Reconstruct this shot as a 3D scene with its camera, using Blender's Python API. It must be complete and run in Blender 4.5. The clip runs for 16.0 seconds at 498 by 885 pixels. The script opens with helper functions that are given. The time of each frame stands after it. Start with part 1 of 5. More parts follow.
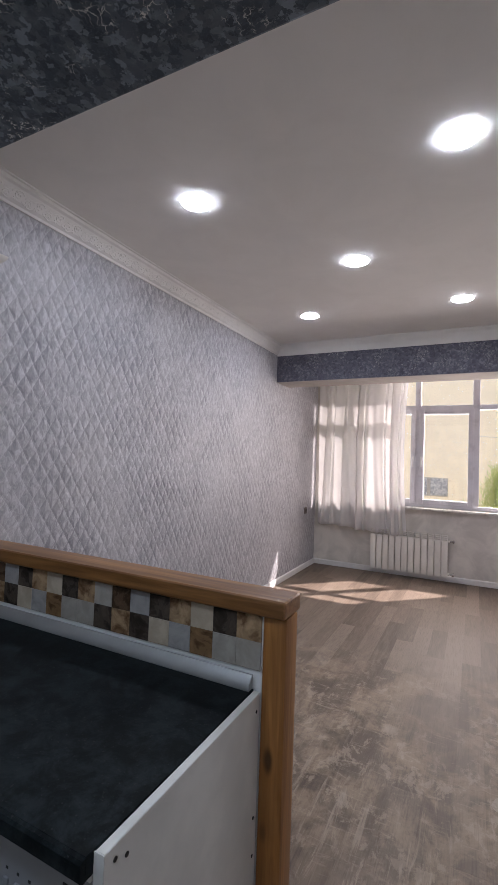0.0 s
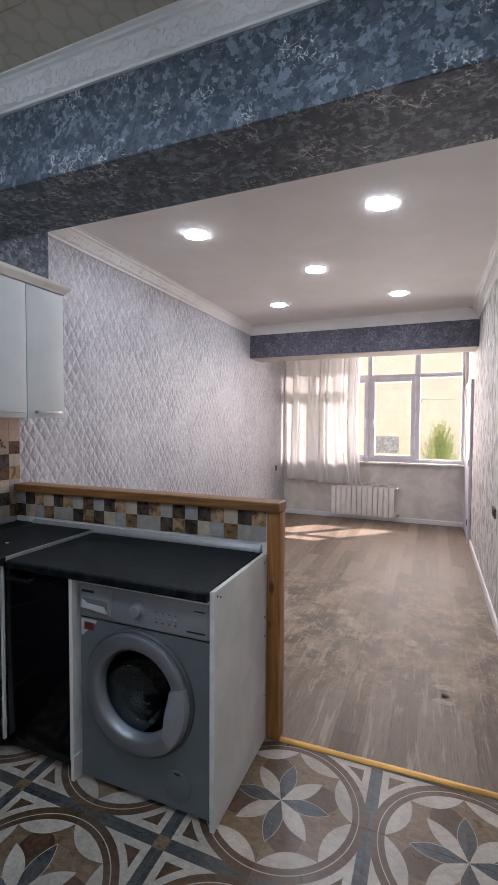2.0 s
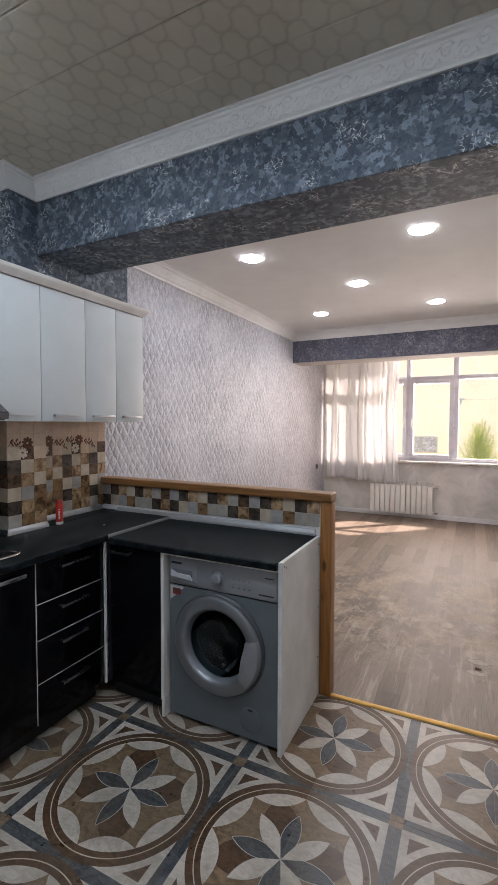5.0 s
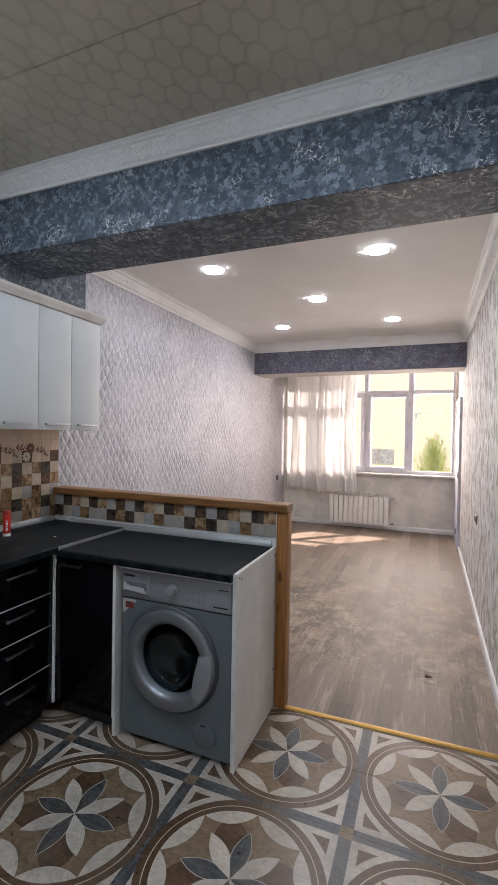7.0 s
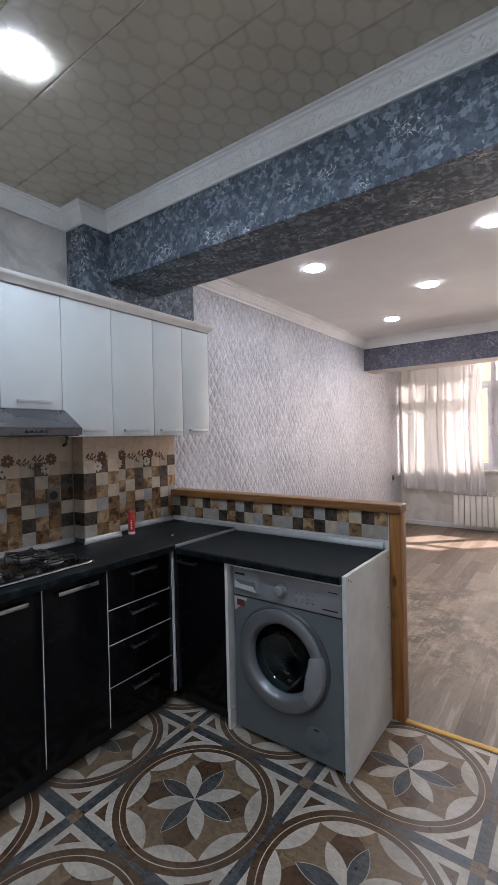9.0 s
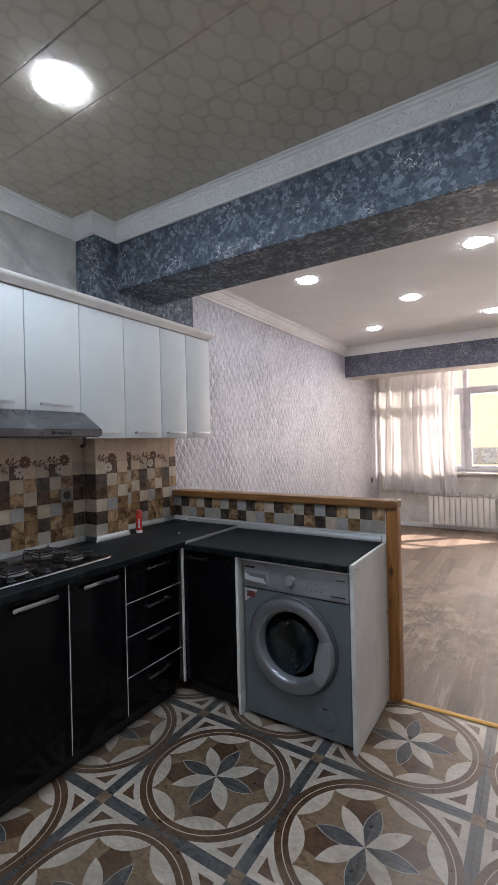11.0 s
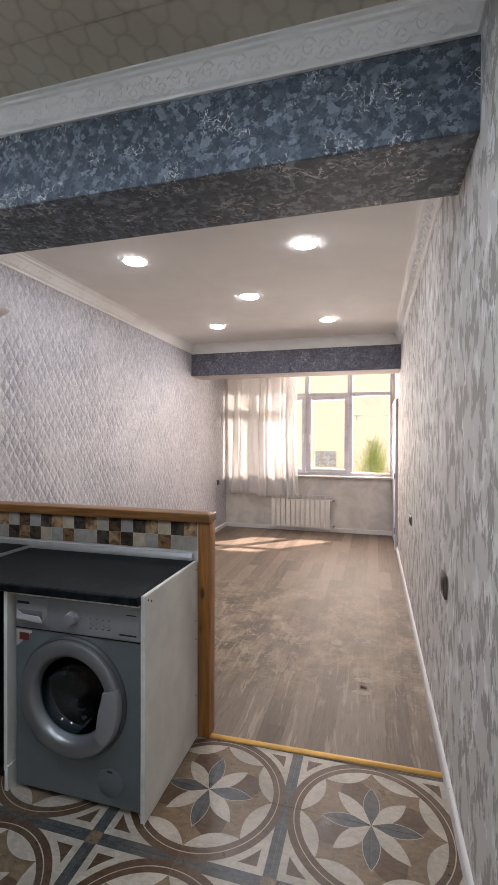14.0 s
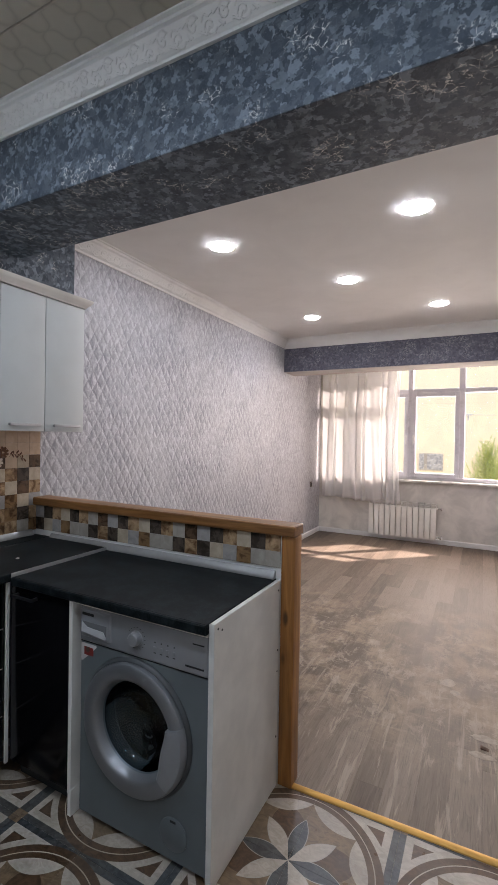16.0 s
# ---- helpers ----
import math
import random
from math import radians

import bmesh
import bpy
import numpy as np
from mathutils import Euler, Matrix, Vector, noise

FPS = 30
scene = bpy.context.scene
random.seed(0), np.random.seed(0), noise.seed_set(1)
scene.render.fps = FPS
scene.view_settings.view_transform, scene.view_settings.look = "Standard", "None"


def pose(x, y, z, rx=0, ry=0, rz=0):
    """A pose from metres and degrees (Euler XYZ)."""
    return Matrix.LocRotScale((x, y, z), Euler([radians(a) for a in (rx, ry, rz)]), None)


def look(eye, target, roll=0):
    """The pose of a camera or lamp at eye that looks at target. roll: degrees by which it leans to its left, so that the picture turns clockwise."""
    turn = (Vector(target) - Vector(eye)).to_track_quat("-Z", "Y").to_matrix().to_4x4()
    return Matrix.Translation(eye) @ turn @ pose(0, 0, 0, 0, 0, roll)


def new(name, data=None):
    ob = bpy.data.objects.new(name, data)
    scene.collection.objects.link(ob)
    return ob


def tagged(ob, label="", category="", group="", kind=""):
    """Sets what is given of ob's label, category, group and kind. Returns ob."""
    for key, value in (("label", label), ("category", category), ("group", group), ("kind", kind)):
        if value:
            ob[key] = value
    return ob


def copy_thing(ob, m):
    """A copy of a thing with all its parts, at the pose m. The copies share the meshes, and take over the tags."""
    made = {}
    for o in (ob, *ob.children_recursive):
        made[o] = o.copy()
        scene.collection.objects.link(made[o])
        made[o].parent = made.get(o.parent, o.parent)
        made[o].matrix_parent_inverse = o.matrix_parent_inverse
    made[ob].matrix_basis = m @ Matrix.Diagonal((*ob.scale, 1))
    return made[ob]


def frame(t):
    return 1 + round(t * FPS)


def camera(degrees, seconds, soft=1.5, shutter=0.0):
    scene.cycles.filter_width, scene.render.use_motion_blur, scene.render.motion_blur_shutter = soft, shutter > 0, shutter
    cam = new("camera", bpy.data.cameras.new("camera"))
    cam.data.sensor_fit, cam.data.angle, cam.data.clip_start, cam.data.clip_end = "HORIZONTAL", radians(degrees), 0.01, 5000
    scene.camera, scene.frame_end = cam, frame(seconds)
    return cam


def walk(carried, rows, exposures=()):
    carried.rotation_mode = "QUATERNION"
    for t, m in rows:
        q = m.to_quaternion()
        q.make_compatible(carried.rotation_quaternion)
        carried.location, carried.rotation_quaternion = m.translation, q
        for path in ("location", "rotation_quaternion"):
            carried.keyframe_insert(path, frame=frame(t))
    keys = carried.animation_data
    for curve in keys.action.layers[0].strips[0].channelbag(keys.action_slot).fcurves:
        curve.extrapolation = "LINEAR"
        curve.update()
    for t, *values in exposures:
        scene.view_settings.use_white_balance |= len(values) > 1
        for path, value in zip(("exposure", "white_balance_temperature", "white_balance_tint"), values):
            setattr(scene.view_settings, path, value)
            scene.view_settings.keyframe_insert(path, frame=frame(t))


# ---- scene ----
cam = camera(58.1, 16.0)
PATH = [
    (0, (0.476, -0.519, 1.469), (-0.425, 1.265, 1.540), 2.0),
    (0.5, (0.526, -0.738, 1.485), (-0.378, 1.046, 1.493), 1.3),
    (1, (0.554, -1.028, 1.462), (-0.207, 0.821, 1.412), 0.1),
    (1.5, (0.636, -1.227, 1.481), (-0.084, 0.637, 1.409), 0.1),
    (2, (0.702, -1.400, 1.478), (-0.054, 0.450, 1.396), 0.3),
    (2.5, (0.712, -1.574, 1.478), (0.020, 0.300, 1.391), 0.3),
    (3, (0.699, -1.783, 1.481), (0.154, 0.139, 1.383), 0.3),
    (3.5, (0.710, -1.851, 1.491), (0.190, 0.078, 1.388), 0.3),
    (4, (0.743, -1.832, 1.496), (0.182, 0.085, 1.391), 0.4),
    (4.5, (0.751, -1.812, 1.491), (0.013, 0.044, 1.393), 0.2),
    (4.7, (0.747, -1.810, 1.496), (-0.063, 0.017, 1.404), 0.2),
    (5.2, (0.741, -1.808, 1.497), (-0.182, -0.035, 1.416), 0.3),
    (5.75, (0.734, -1.806, 1.492), (-0.196, -0.037, 1.430), 0.7),
    (6.3, (0.737, -1.803, 1.488), (-0.129, -0.001, 1.443), 1.0),
    (6.8, (0.752, -1.800, 1.491), (-0.029, 0.041, 1.454), 1.1),
    (7, (0.771, -1.797, 1.498), (0.024, 0.058, 1.462), 1.0),
    (7.5, (0.801, -1.788, 1.489), (0.110, 0.089, 1.454), 0.5),
    (8, (0.809, -1.781, 1.498), (0.055, 0.071, 1.468), -0.3),
    (8.5, (0.801, -1.761, 1.482), (-0.209, -0.035, 1.454), -0.9),
    (9, (0.801, -1.757, 1.483), (-0.384, -0.145, 1.459), -1.3),
    (9.2, (0.803, -1.757, 1.487), (-0.442, -0.192, 1.468), -1.4),
    (9.7, (0.790, -1.792, 1.486), (-0.535, -0.293, 1.471), -1.5),
    (10.2, (0.759, -1.872, 1.477), (-0.534, -0.346, 1.467), -1.4),
    (10.7, (0.730, -1.962, 1.468), (-0.448, -0.346, 1.462), -1.3),
    (11.3, (0.726, -2.035, 1.470), (-0.237, -0.282, 1.463), -1.0),
    (11.5, (0.741, -2.058, 1.478), (-0.140, -0.263, 1.466), -0.5),
    (12, (0.772, -2.024, 1.478), (-0.015, -0.186, 1.461), -0.2),
    (12.5, (0.820, -1.908, 1.486), (0.058, -0.059, 1.471), -0.1),
    (13, (0.881, -1.786, 1.481), (0.082, 0.047, 1.465), 0.1),
    (13.5, (0.897, -1.696, 1.480), (0.233, 0.191, 1.463), 0.2),
    (14, (0.846, -1.557, 1.492), (0.312, 0.370, 1.477), 0.2),
    (14.5, (0.755, -1.413, 1.487), (0.279, 0.529, 1.479), 0.3),
    (15, (0.734, -1.335, 1.477), (0.276, 0.612, 1.465), 0.4),
    (15.5, (0.754, -1.270, 1.492), (0.069, 0.609, 1.473), 0.6),
    (16, (0.762, -1.236, 1.493), (-0.164, 0.536, 1.470), 1.0),
]
EXPOSURE, TINT = 1.28, 23
walk(cam, [(t, look(eye, target, roll)) for t, eye, target, roll in PATH], exposures=[(t, EXPOSURE + d, k, TINT) for t, d, k in (
    (0.0, -0.42, 6750), (0.5, -0.29, 6750), (1.0, -0.21, 6750), (2.0, -0.04, 6850), (3.5, 0.05, 7200), (8.0, 0.12, 7150), (9.0, 0.08, 6950), (9.2, 0.16, 6950), (11.5, 0.08, 7150), (13.0, 0.14, 7250), (14.5, 0.06, 7550), (16.0, 0.00, 7200))])

# ---- plan, in metres ----
LEFT, RIGHT = -1.585, 1.165          # faces of the long walls
KLEFT = -1.56                        # kitchen's left wall beside the pilaster
BACK = 5.75                          # inner face of the window wall
REAR = -3.3                          # wall behind the kitchen
CEIL, KCEIL = 2.775, 2.852
UPWALL, UPPIL = -1.72, -1.54        # kitchen wall and pilaster above the cupboards, set back
PIL0, PIL1 = -0.27, -0.035           # tiled pilaster, along y
BEAM0, BEAM1, BEAMZ = 0.0, 0.39, 2.464
FAR0, FAR1, FARZ = 4.22, 4.60, 2.36
UP0, UP1 = 0.53, 0.605               # low wall between kitchen and room
TOP = 0.89                           # worktop

# ---- world, sun, large lights ----
SUN_WAY = Vector((-0.675, -0.663, -1.0))
world = bpy.data.worlds.new("sky")
scene.world = world
world.use_nodes = True
wt = world.node_tree
sky = wt.nodes.new("ShaderNodeTexSky")
sky.sky_type = "NISHITA"
sky.sun_disc = False
sky.sun_elevation = math.atan2(1.0, math.hypot(SUN_WAY.x, SUN_WAY.y))
sky.sun_rotation = math.atan2(-SUN_WAY.x, -SUN_WAY.y)
wt.links.new(sky.outputs[0], wt.nodes["Background"].inputs[0])
wt.nodes["Background"].inputs[1].default_value = 0.15

sun_data = bpy.data.lights.new("sun", "SUN")
sun_data.energy = 5.0
sun_data.angle = radians(0.6)
sun_data.color = (1.0, 0.95, 0.89)
sun = new("sun", sun_data)
sun.matrix_world = look((0, 0, 0), tuple(SUN_WAY))

sky_data = bpy.data.lights.new("window_skylight", "AREA")
sky_data.shape = "RECTANGLE"
sky_data.size, sky_data.size_y = 1.5, 1.7
sky_data.energy = 40.0
sky_data.color = (1.0, 0.97, 0.92)
skylight = new("window_skylight", sky_data)
skylight.matrix_world = look((0.38, 5.97, 1.75), (0.25, 0.0, 1.1))

# ---- material graphs ----
class Graph:
    """A node material, with short calls for its nodes."""

    def __init__(self, name, rough=0.5, metal=0.0):
        self.mat = bpy.data.materials.new(name)
        self.mat.use_nodes = True
        self.tree = self.mat.node_tree
        self.bsdf = self.tree.nodes["Principled BSDF"]
        self.put(self.bsdf.inputs["Roughness"], rough)
        self.put(self.bsdf.inputs["Metallic"], metal)

    def put(self, socket, value):
        if isinstance(value, bpy.types.NodeSocket):
            self.tree.links.new(value, socket)
        else:
            socket.default_value = value

    def math(self, op, a, b=0.0, c=0.0, clamp=False):
        n = self.tree.nodes.new("ShaderNodeMath")
        n.operation = op
        n.use_clamp = clamp
        for i, v in enumerate((a, b, c)):
            self.put(n.inputs[i], v)
        return n.outputs[0]

    def mix(self, fac, a, b):
        n = self.tree.nodes.new("ShaderNodeMix")
        n.data_type = "RGBA"
        self.put(n.inputs[0], fac)
        self.put(n.inputs[6], a)
        self.put(n.inputs[7], b)
        return n.outputs[2]

    def position(self):
        return self.tree.nodes.new("ShaderNodeNewGeometry").outputs["Position"]

    def local(self):
        return self.tree.nodes.new("ShaderNodeTexCoord").outputs["Object"]

    def random(self):
        return self.tree.nodes.new("ShaderNodeObjectInfo").outputs["Random"]

    def island(self):
        return self.tree.nodes.new("ShaderNodeNewGeometry").outputs["Random Per Island"]

    def split(self, vec):
        n = self.tree.nodes.new("ShaderNodeSeparateXYZ")
        self.put(n.inputs[0], vec)
        return n.outputs[0], n.outputs[1], n.outputs[2]

    def join(self, x, y, z):
        n = self.tree.nodes.new("ShaderNodeCombineXYZ")
        for i, v in enumerate((x, y, z)):
            self.put(n.inputs[i], v)
        return n.outputs[0]

    def scaled(self, vec, s, shift=(0, 0, 0)):
        n = self.tree.nodes.new("ShaderNodeMapping")
        self.put(n.inputs["Vector"], vec)
        self.put(n.inputs["Scale"], s)
        self.put(n.inputs["Location"], shift)
        return n.outputs[0]

    def noise(self, vec, scale, detail=4.0, rough=0.55, bend=0.0):
        n = self.tree.nodes.new("ShaderNodeTexNoise")
        self.put(n.inputs["Vector"], vec)
        self.put(n.inputs["Scale"], scale)
        self.put(n.inputs["Detail"], detail)
        self.put(n.inputs["Roughness"], rough)
        self.put(n.inputs["Distortion"], bend)
        return n.outputs[0]

    def voronoi(self, vec, scale, feature="F1", randomness=1.0):
        n = self.tree.nodes.new("ShaderNodeTexVoronoi")
        n.feature = feature
        self.put(n.inputs["Vector"], vec)
        self.put(n.inputs["Scale"], scale)
        self.put(n.inputs["Randomness"], randomness)
        return n.outputs["Distance"]

    def ramp(self, fac, stops):
        n = self.tree.nodes.new("ShaderNodeValToRGB")
        while len(n.color_ramp.elements) < len(stops):
            n.color_ramp.elements.new(0.5)
        for e, (p, c) in zip(n.color_ramp.elements, stops):
            e.position = p
            e.color = (c, c, c, 1) if isinstance(c, (int, float)) else (*c, 1)
        self.put(n.inputs[0], fac)
        return n.outputs[0]

    def step(self, value, low, high):
        n = self.tree.nodes.new("ShaderNodeMapRange")
        n.interpolation_type = "SMOOTHSTEP"
        self.put(n.inputs["Value"], value)
        self.put(n.inputs["From Min"], low)
        self.put(n.inputs["From Max"], high)
        return n.outputs[0]

    def bump(self, height, strength=0.3, distance=0.01, normal=None):
        n = self.tree.nodes.new("ShaderNodeBump")
        self.put(n.inputs["Height"], height)
        self.put(n.inputs["Strength"], strength)
        self.put(n.inputs["Distance"], distance)
        if normal is not None:
            self.put(n.inputs["Normal"], normal)
        self.put(self.bsdf.inputs["Normal"], n.outputs[0])
        return n.outputs[0]

    def color(self, value):
        self.put(self.bsdf.inputs["Base Color"], (*value, 1) if isinstance(value, tuple) else value)

    def rough(self, value):
        self.put(self.bsdf.inputs["Roughness"], value)


def rgb(*c):
    return (*c, 1.0)


def plain(name, col, rough=0.5, metal=0.0, vary=0.12, scale=6.0, grain=90.0, relief=0.05, uneven=0.3):
    """Paint, metal or plastic with faint stains, fine grain and uneven gloss."""
    g = Graph(name, rough, metal)
    p = g.position()
    n = g.noise(p, scale, 5.0)
    f = g.noise(p, grain, 3.0)
    dark = tuple(v * (1 - vary) for v in col)
    light = tuple(min(1.0, v * (1 + vary * 0.6)) for v in col)
    g.color(g.mix(g.step(n, 0.3, 0.7), rgb(*dark), rgb(*light)))
    g.rough(g.math("MULTIPLY_ADD", g.math("SUBTRACT", n, 0.5), uneven, rough, clamp=True))
    if relief:
        g.bump(f, relief, 0.002)
    return g.mat


def glow(name, col, strength):
    g = Graph(name)
    g.color(col)
    g.put(g.bsdf.inputs["Emission Color"], rgb(*col))
    g.put(g.bsdf.inputs["Emission Strength"], strength)
    return g.mat


def wood_mat(name, dark, light, axis, rough=0.4, knots=True):
    """Varnished pine with long grain along one axis (0, 1 or 2)."""
    g = Graph(name, rough)
    p = g.position()
    s = [26.0, 26.0, 26.0]
    s[axis] = 1.6
    v = g.scaled(p, tuple(s))
    n = g.noise(v, 1.0, 6.0, 0.6, 0.6)
    s2 = [160.0, 160.0, 160.0]
    s2[axis] = 5.0
    f = g.noise(g.scaled(p, tuple(s2)), 1.0, 3.0)
    big = g.noise(p, 3.0, 2.0)
    c = g.mix(g.step(n, 0.3, 0.72), rgb(*dark), rgb(*light))
    c = g.mix(g.math("MULTIPLY", g.step(f, 0.45, 0.7), 0.25), c, rgb(*(v * 0.6 for v in dark)))
    if knots:
        s3 = [9.0, 9.0, 9.0]
        s3[axis] = 3.5
        k = g.voronoi(g.scaled(p, tuple(s3)), 1.0)
        c = g.mix(g.step(k, 0.16, 0.05), c, rgb(*(v * 0.35 for v in dark)))
    c = g.mix(g.math("MULTIPLY", g.step(big, 0.45, 0.75), 0.3), c, rgb(*(v * 0.75 for v in dark)))
    g.color(c)
    g.bump(g.math("ADD", n, f), 0.12, 0.002)
    return g.mat


def diamond_paper():
    """Silver-lilac wallpaper embossed with tall overlapping diamonds, their facet shading painted into the colour."""
    g = Graph("embossed_diamond_wallpaper", 0.42)
    p = g.position()
    x, y, z = g.split(p)
    wob = g.math("MULTIPLY", g.math("SUBTRACT", g.noise(p, 6.0, 3.0), 0.5), 0.55)
    u = g.math("ADD", g.math("DIVIDE", y, 0.080), wob)
    w = g.math("DIVIDE", z, 0.128)
    a = g.math("FRACT", g.math("ADD", u, w))
    b = g.math("FRACT", g.math("SUBTRACT", u, w))
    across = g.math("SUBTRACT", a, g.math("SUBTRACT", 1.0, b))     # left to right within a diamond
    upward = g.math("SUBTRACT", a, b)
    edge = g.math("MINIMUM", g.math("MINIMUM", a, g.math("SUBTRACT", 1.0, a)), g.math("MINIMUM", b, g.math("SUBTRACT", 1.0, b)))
    pillow = g.step(edge, 0.0, 0.30)
    facet = g.math("ADD", g.math("MULTIPLY", pillow, 0.55), g.math("MULTIPLY", g.math("ADD", across, upward), 0.40))
    crumple = g.noise(g.scaled(p, (40, 40, 24)), 1.0, 6.0, 0.7, 0.8)
    blotch = g.noise(g.scaled(p, (1.0, 13.0, 9.0)), 1.0, 3.0)
    pressed = g.math("MULTIPLY_ADD", g.step(g.noise(p, 2.6, 4.0), 0.36, 0.62), 0.75, 0.40)
    wn = g.tree.nodes.new("ShaderNodeTexWhiteNoise")
    wn.noise_dimensions = "2D"
    g.put(wn.inputs["Vector"], g.join(g.math("FLOOR", g.math("ADD", u, w)), g.math("FLOOR", g.math("SUBTRACT", u, w)), 0.0))
    own = wn.outputs["Value"]
    height = g.math("ADD", g.math("MULTIPLY", facet, pressed), g.math("MULTIPLY", crumple, 0.45))
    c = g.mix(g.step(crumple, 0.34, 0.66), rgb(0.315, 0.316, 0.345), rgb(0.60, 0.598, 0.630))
    # painted facet shade: left flank of each diamond darker
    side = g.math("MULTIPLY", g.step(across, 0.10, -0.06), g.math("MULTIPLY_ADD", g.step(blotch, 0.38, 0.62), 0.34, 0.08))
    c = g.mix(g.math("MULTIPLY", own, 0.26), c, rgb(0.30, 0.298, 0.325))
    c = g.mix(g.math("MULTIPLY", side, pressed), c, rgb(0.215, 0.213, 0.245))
    # painted relief light: pale right edges, then shaded left edges
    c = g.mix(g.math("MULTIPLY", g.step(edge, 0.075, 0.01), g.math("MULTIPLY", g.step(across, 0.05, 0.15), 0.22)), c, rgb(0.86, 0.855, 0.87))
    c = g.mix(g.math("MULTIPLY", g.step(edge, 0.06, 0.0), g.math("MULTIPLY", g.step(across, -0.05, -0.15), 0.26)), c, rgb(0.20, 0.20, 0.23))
    worn = g.noise(p, 2.2, 3.0)
    c = g.mix(g.math("MULTIPLY", g.step(worn, 0.4, 0.7), 0.22), c, rgb(0.62, 0.61, 0.615))
    g.color(c)
    g.put(g.bsdf.inputs["Metallic"], 0.06)
    g.rough(g.math("MULTIPLY_ADD", crumple, 0.25, 0.36))
    g.bump(height, 0.55, 0.009)
    return g.mat


def stroke_paper():
    """Grey and silver wallpaper with tall torn brush strokes."""
    g = Graph("brush_stroke_wallpaper", 0.4)
    p = g.position()
    x, y, z = g.split(p)
    tear = g.math("MULTIPLY", g.math("SUBTRACT", g.noise(g.scaled(p, (42, 42, 5)), 1.0, 3.0), 0.5), 0.15)
    q = g.join(x, y, g.math("ADD", z, tear))
    n = g.noise(g.scaled(q, (9.5, 9.5, 7.6)), 1.0, 6.0, 0.64, 0.3)
    n2 = g.noise(g.scaled(q, (10.5, 10.5, 8.4), (3, 7, 1)), 1.0, 6.0, 0.64, 0.3)
    fine = g.noise(g.scaled(p, (130, 130, 40)), 1.0, 4.0)
    c = g.mix(g.step(n, 0.515, 0.530), rgb(0.60, 0.578, 0.552), rgb(0.330, 0.307, 0.288))
    c = g.mix(g.step(n2, 0.565, 0.580), c, rgb(0.73, 0.72, 0.715))
    gloss = g.math("MULTIPLY", g.step(n2, 0.60, 0.66), g.step(fine, 0.45, 0.55))
    c = g.mix(g.math("MULTIPLY", g.step(fine, 0.3, 0.7), 0.25), c, rgb(0.62, 0.60, 0.57))
    c = g.mix(gloss, c, rgb(0.82, 0.81, 0.79))
    g.color(c)
    g.rough(g.math("MULTIPLY_ADD", gloss, -0.32, 0.78))
    g.put(g.bsdf.inputs["Specular IOR Level"], 0.24)
    g.bump(g.math("ADD", g.math("MULTIPLY", g.step(n, 0.45, 0.54), 0.5), g.math("MULTIPLY", fine, 0.5)), 0.35, 0.003)
    return g.mat


def crackle_paper(name="dark_crackle_wallpaper", size=1.0, dark=(0.038, 0.050, 0.064), light=(0.205, 0.246, 0.292), pale=0.72):
    """Dark slate wallpaper of flat torn flakes, with pale broken veins between them."""
    g = Graph(name, 0.4)
    p = g.position()
    x, y, z = g.split(p)

    def warped(freq, amount, shift):
        q = []
        for k, v in enumerate((x, y, z)):
            n = g.noise(g.scaled(p, (1, 1, 1), (shift + 3.1 * k, 1.7 * k, shift)), freq * size, 4.0, 0.65)
            q.append(g.math("MULTIPLY_ADD", g.math("SUBTRACT", n, 0.5), amount / size, v))
        return g.join(*q)

    flake_place = warped(38.0, 0.070, 0.0)
    n = g.tree.nodes.new("ShaderNodeTexVoronoi")
    g.put(n.inputs["Vector"], flake_place)
    g.put(n.inputs["Scale"], 47.0 * size)
    flake = g.split(n.outputs["Color"])[0]
    broad = g.noise(p, 9.0 * size, 4.0, 0.6)
    tone = g.math("ADD", g.math("MULTIPLY", flake, 0.62), g.math("MULTIPLY", broad, 0.55))
    mid = tuple(d * 0.62 + l * 0.38 for d, l in zip(dark, light))
    c = g.ramp(tone, [(0.22, dark), (0.52, tuple(v * 1.7 for v in dark)), (0.70, mid), (0.86, light)])
    grain = g.noise(g.scaled(p, (120 * size, 120 * size, 120 * size)), 1.0, 4.0, 0.7)
    c = g.mix(g.math("MULTIPLY", g.step(grain, 0.42, 0.7), 0.22), c, rgb(*mid))
    cell = g.voronoi(warped(18.0, 0.08, 5.0), 33.0 * size, "DISTANCE_TO_EDGE")
    patch = g.noise(p, 7.0 * size, 3.0)
    breaks = g.noise(p, 46.0 * size, 2.0)
    vein = g.math("MULTIPLY", g.step(cell, 0.045, 0.015), g.math("MULTIPLY", g.step(patch, 0.53, 0.62), g.step(breaks, 0.42, 0.52)))
    thin = g.math("MULTIPLY", g.step(cell, 0.050, 0.0), g.math("MULTIPLY", g.step(patch, 0.36, 0.50), 0.20))
    c = g.mix(thin, c, rgb(*light))
    c = g.mix(vein, c, rgb(pale, pale * 0.99, pale * 0.97))
    g.color(c)
    g.put(g.bsdf.inputs["Metallic"], 0.08)
    g.rough(g.math("MULTIPLY_ADD", vein, -0.15, 0.58))
    g.put(g.bsdf.inputs["Specular IOR Level"], 0.3)
    g.bump(g.math("ADD", g.math("MULTIPLY", tone, 0.5), vein), 0.35, 0.003)
    return g.mat


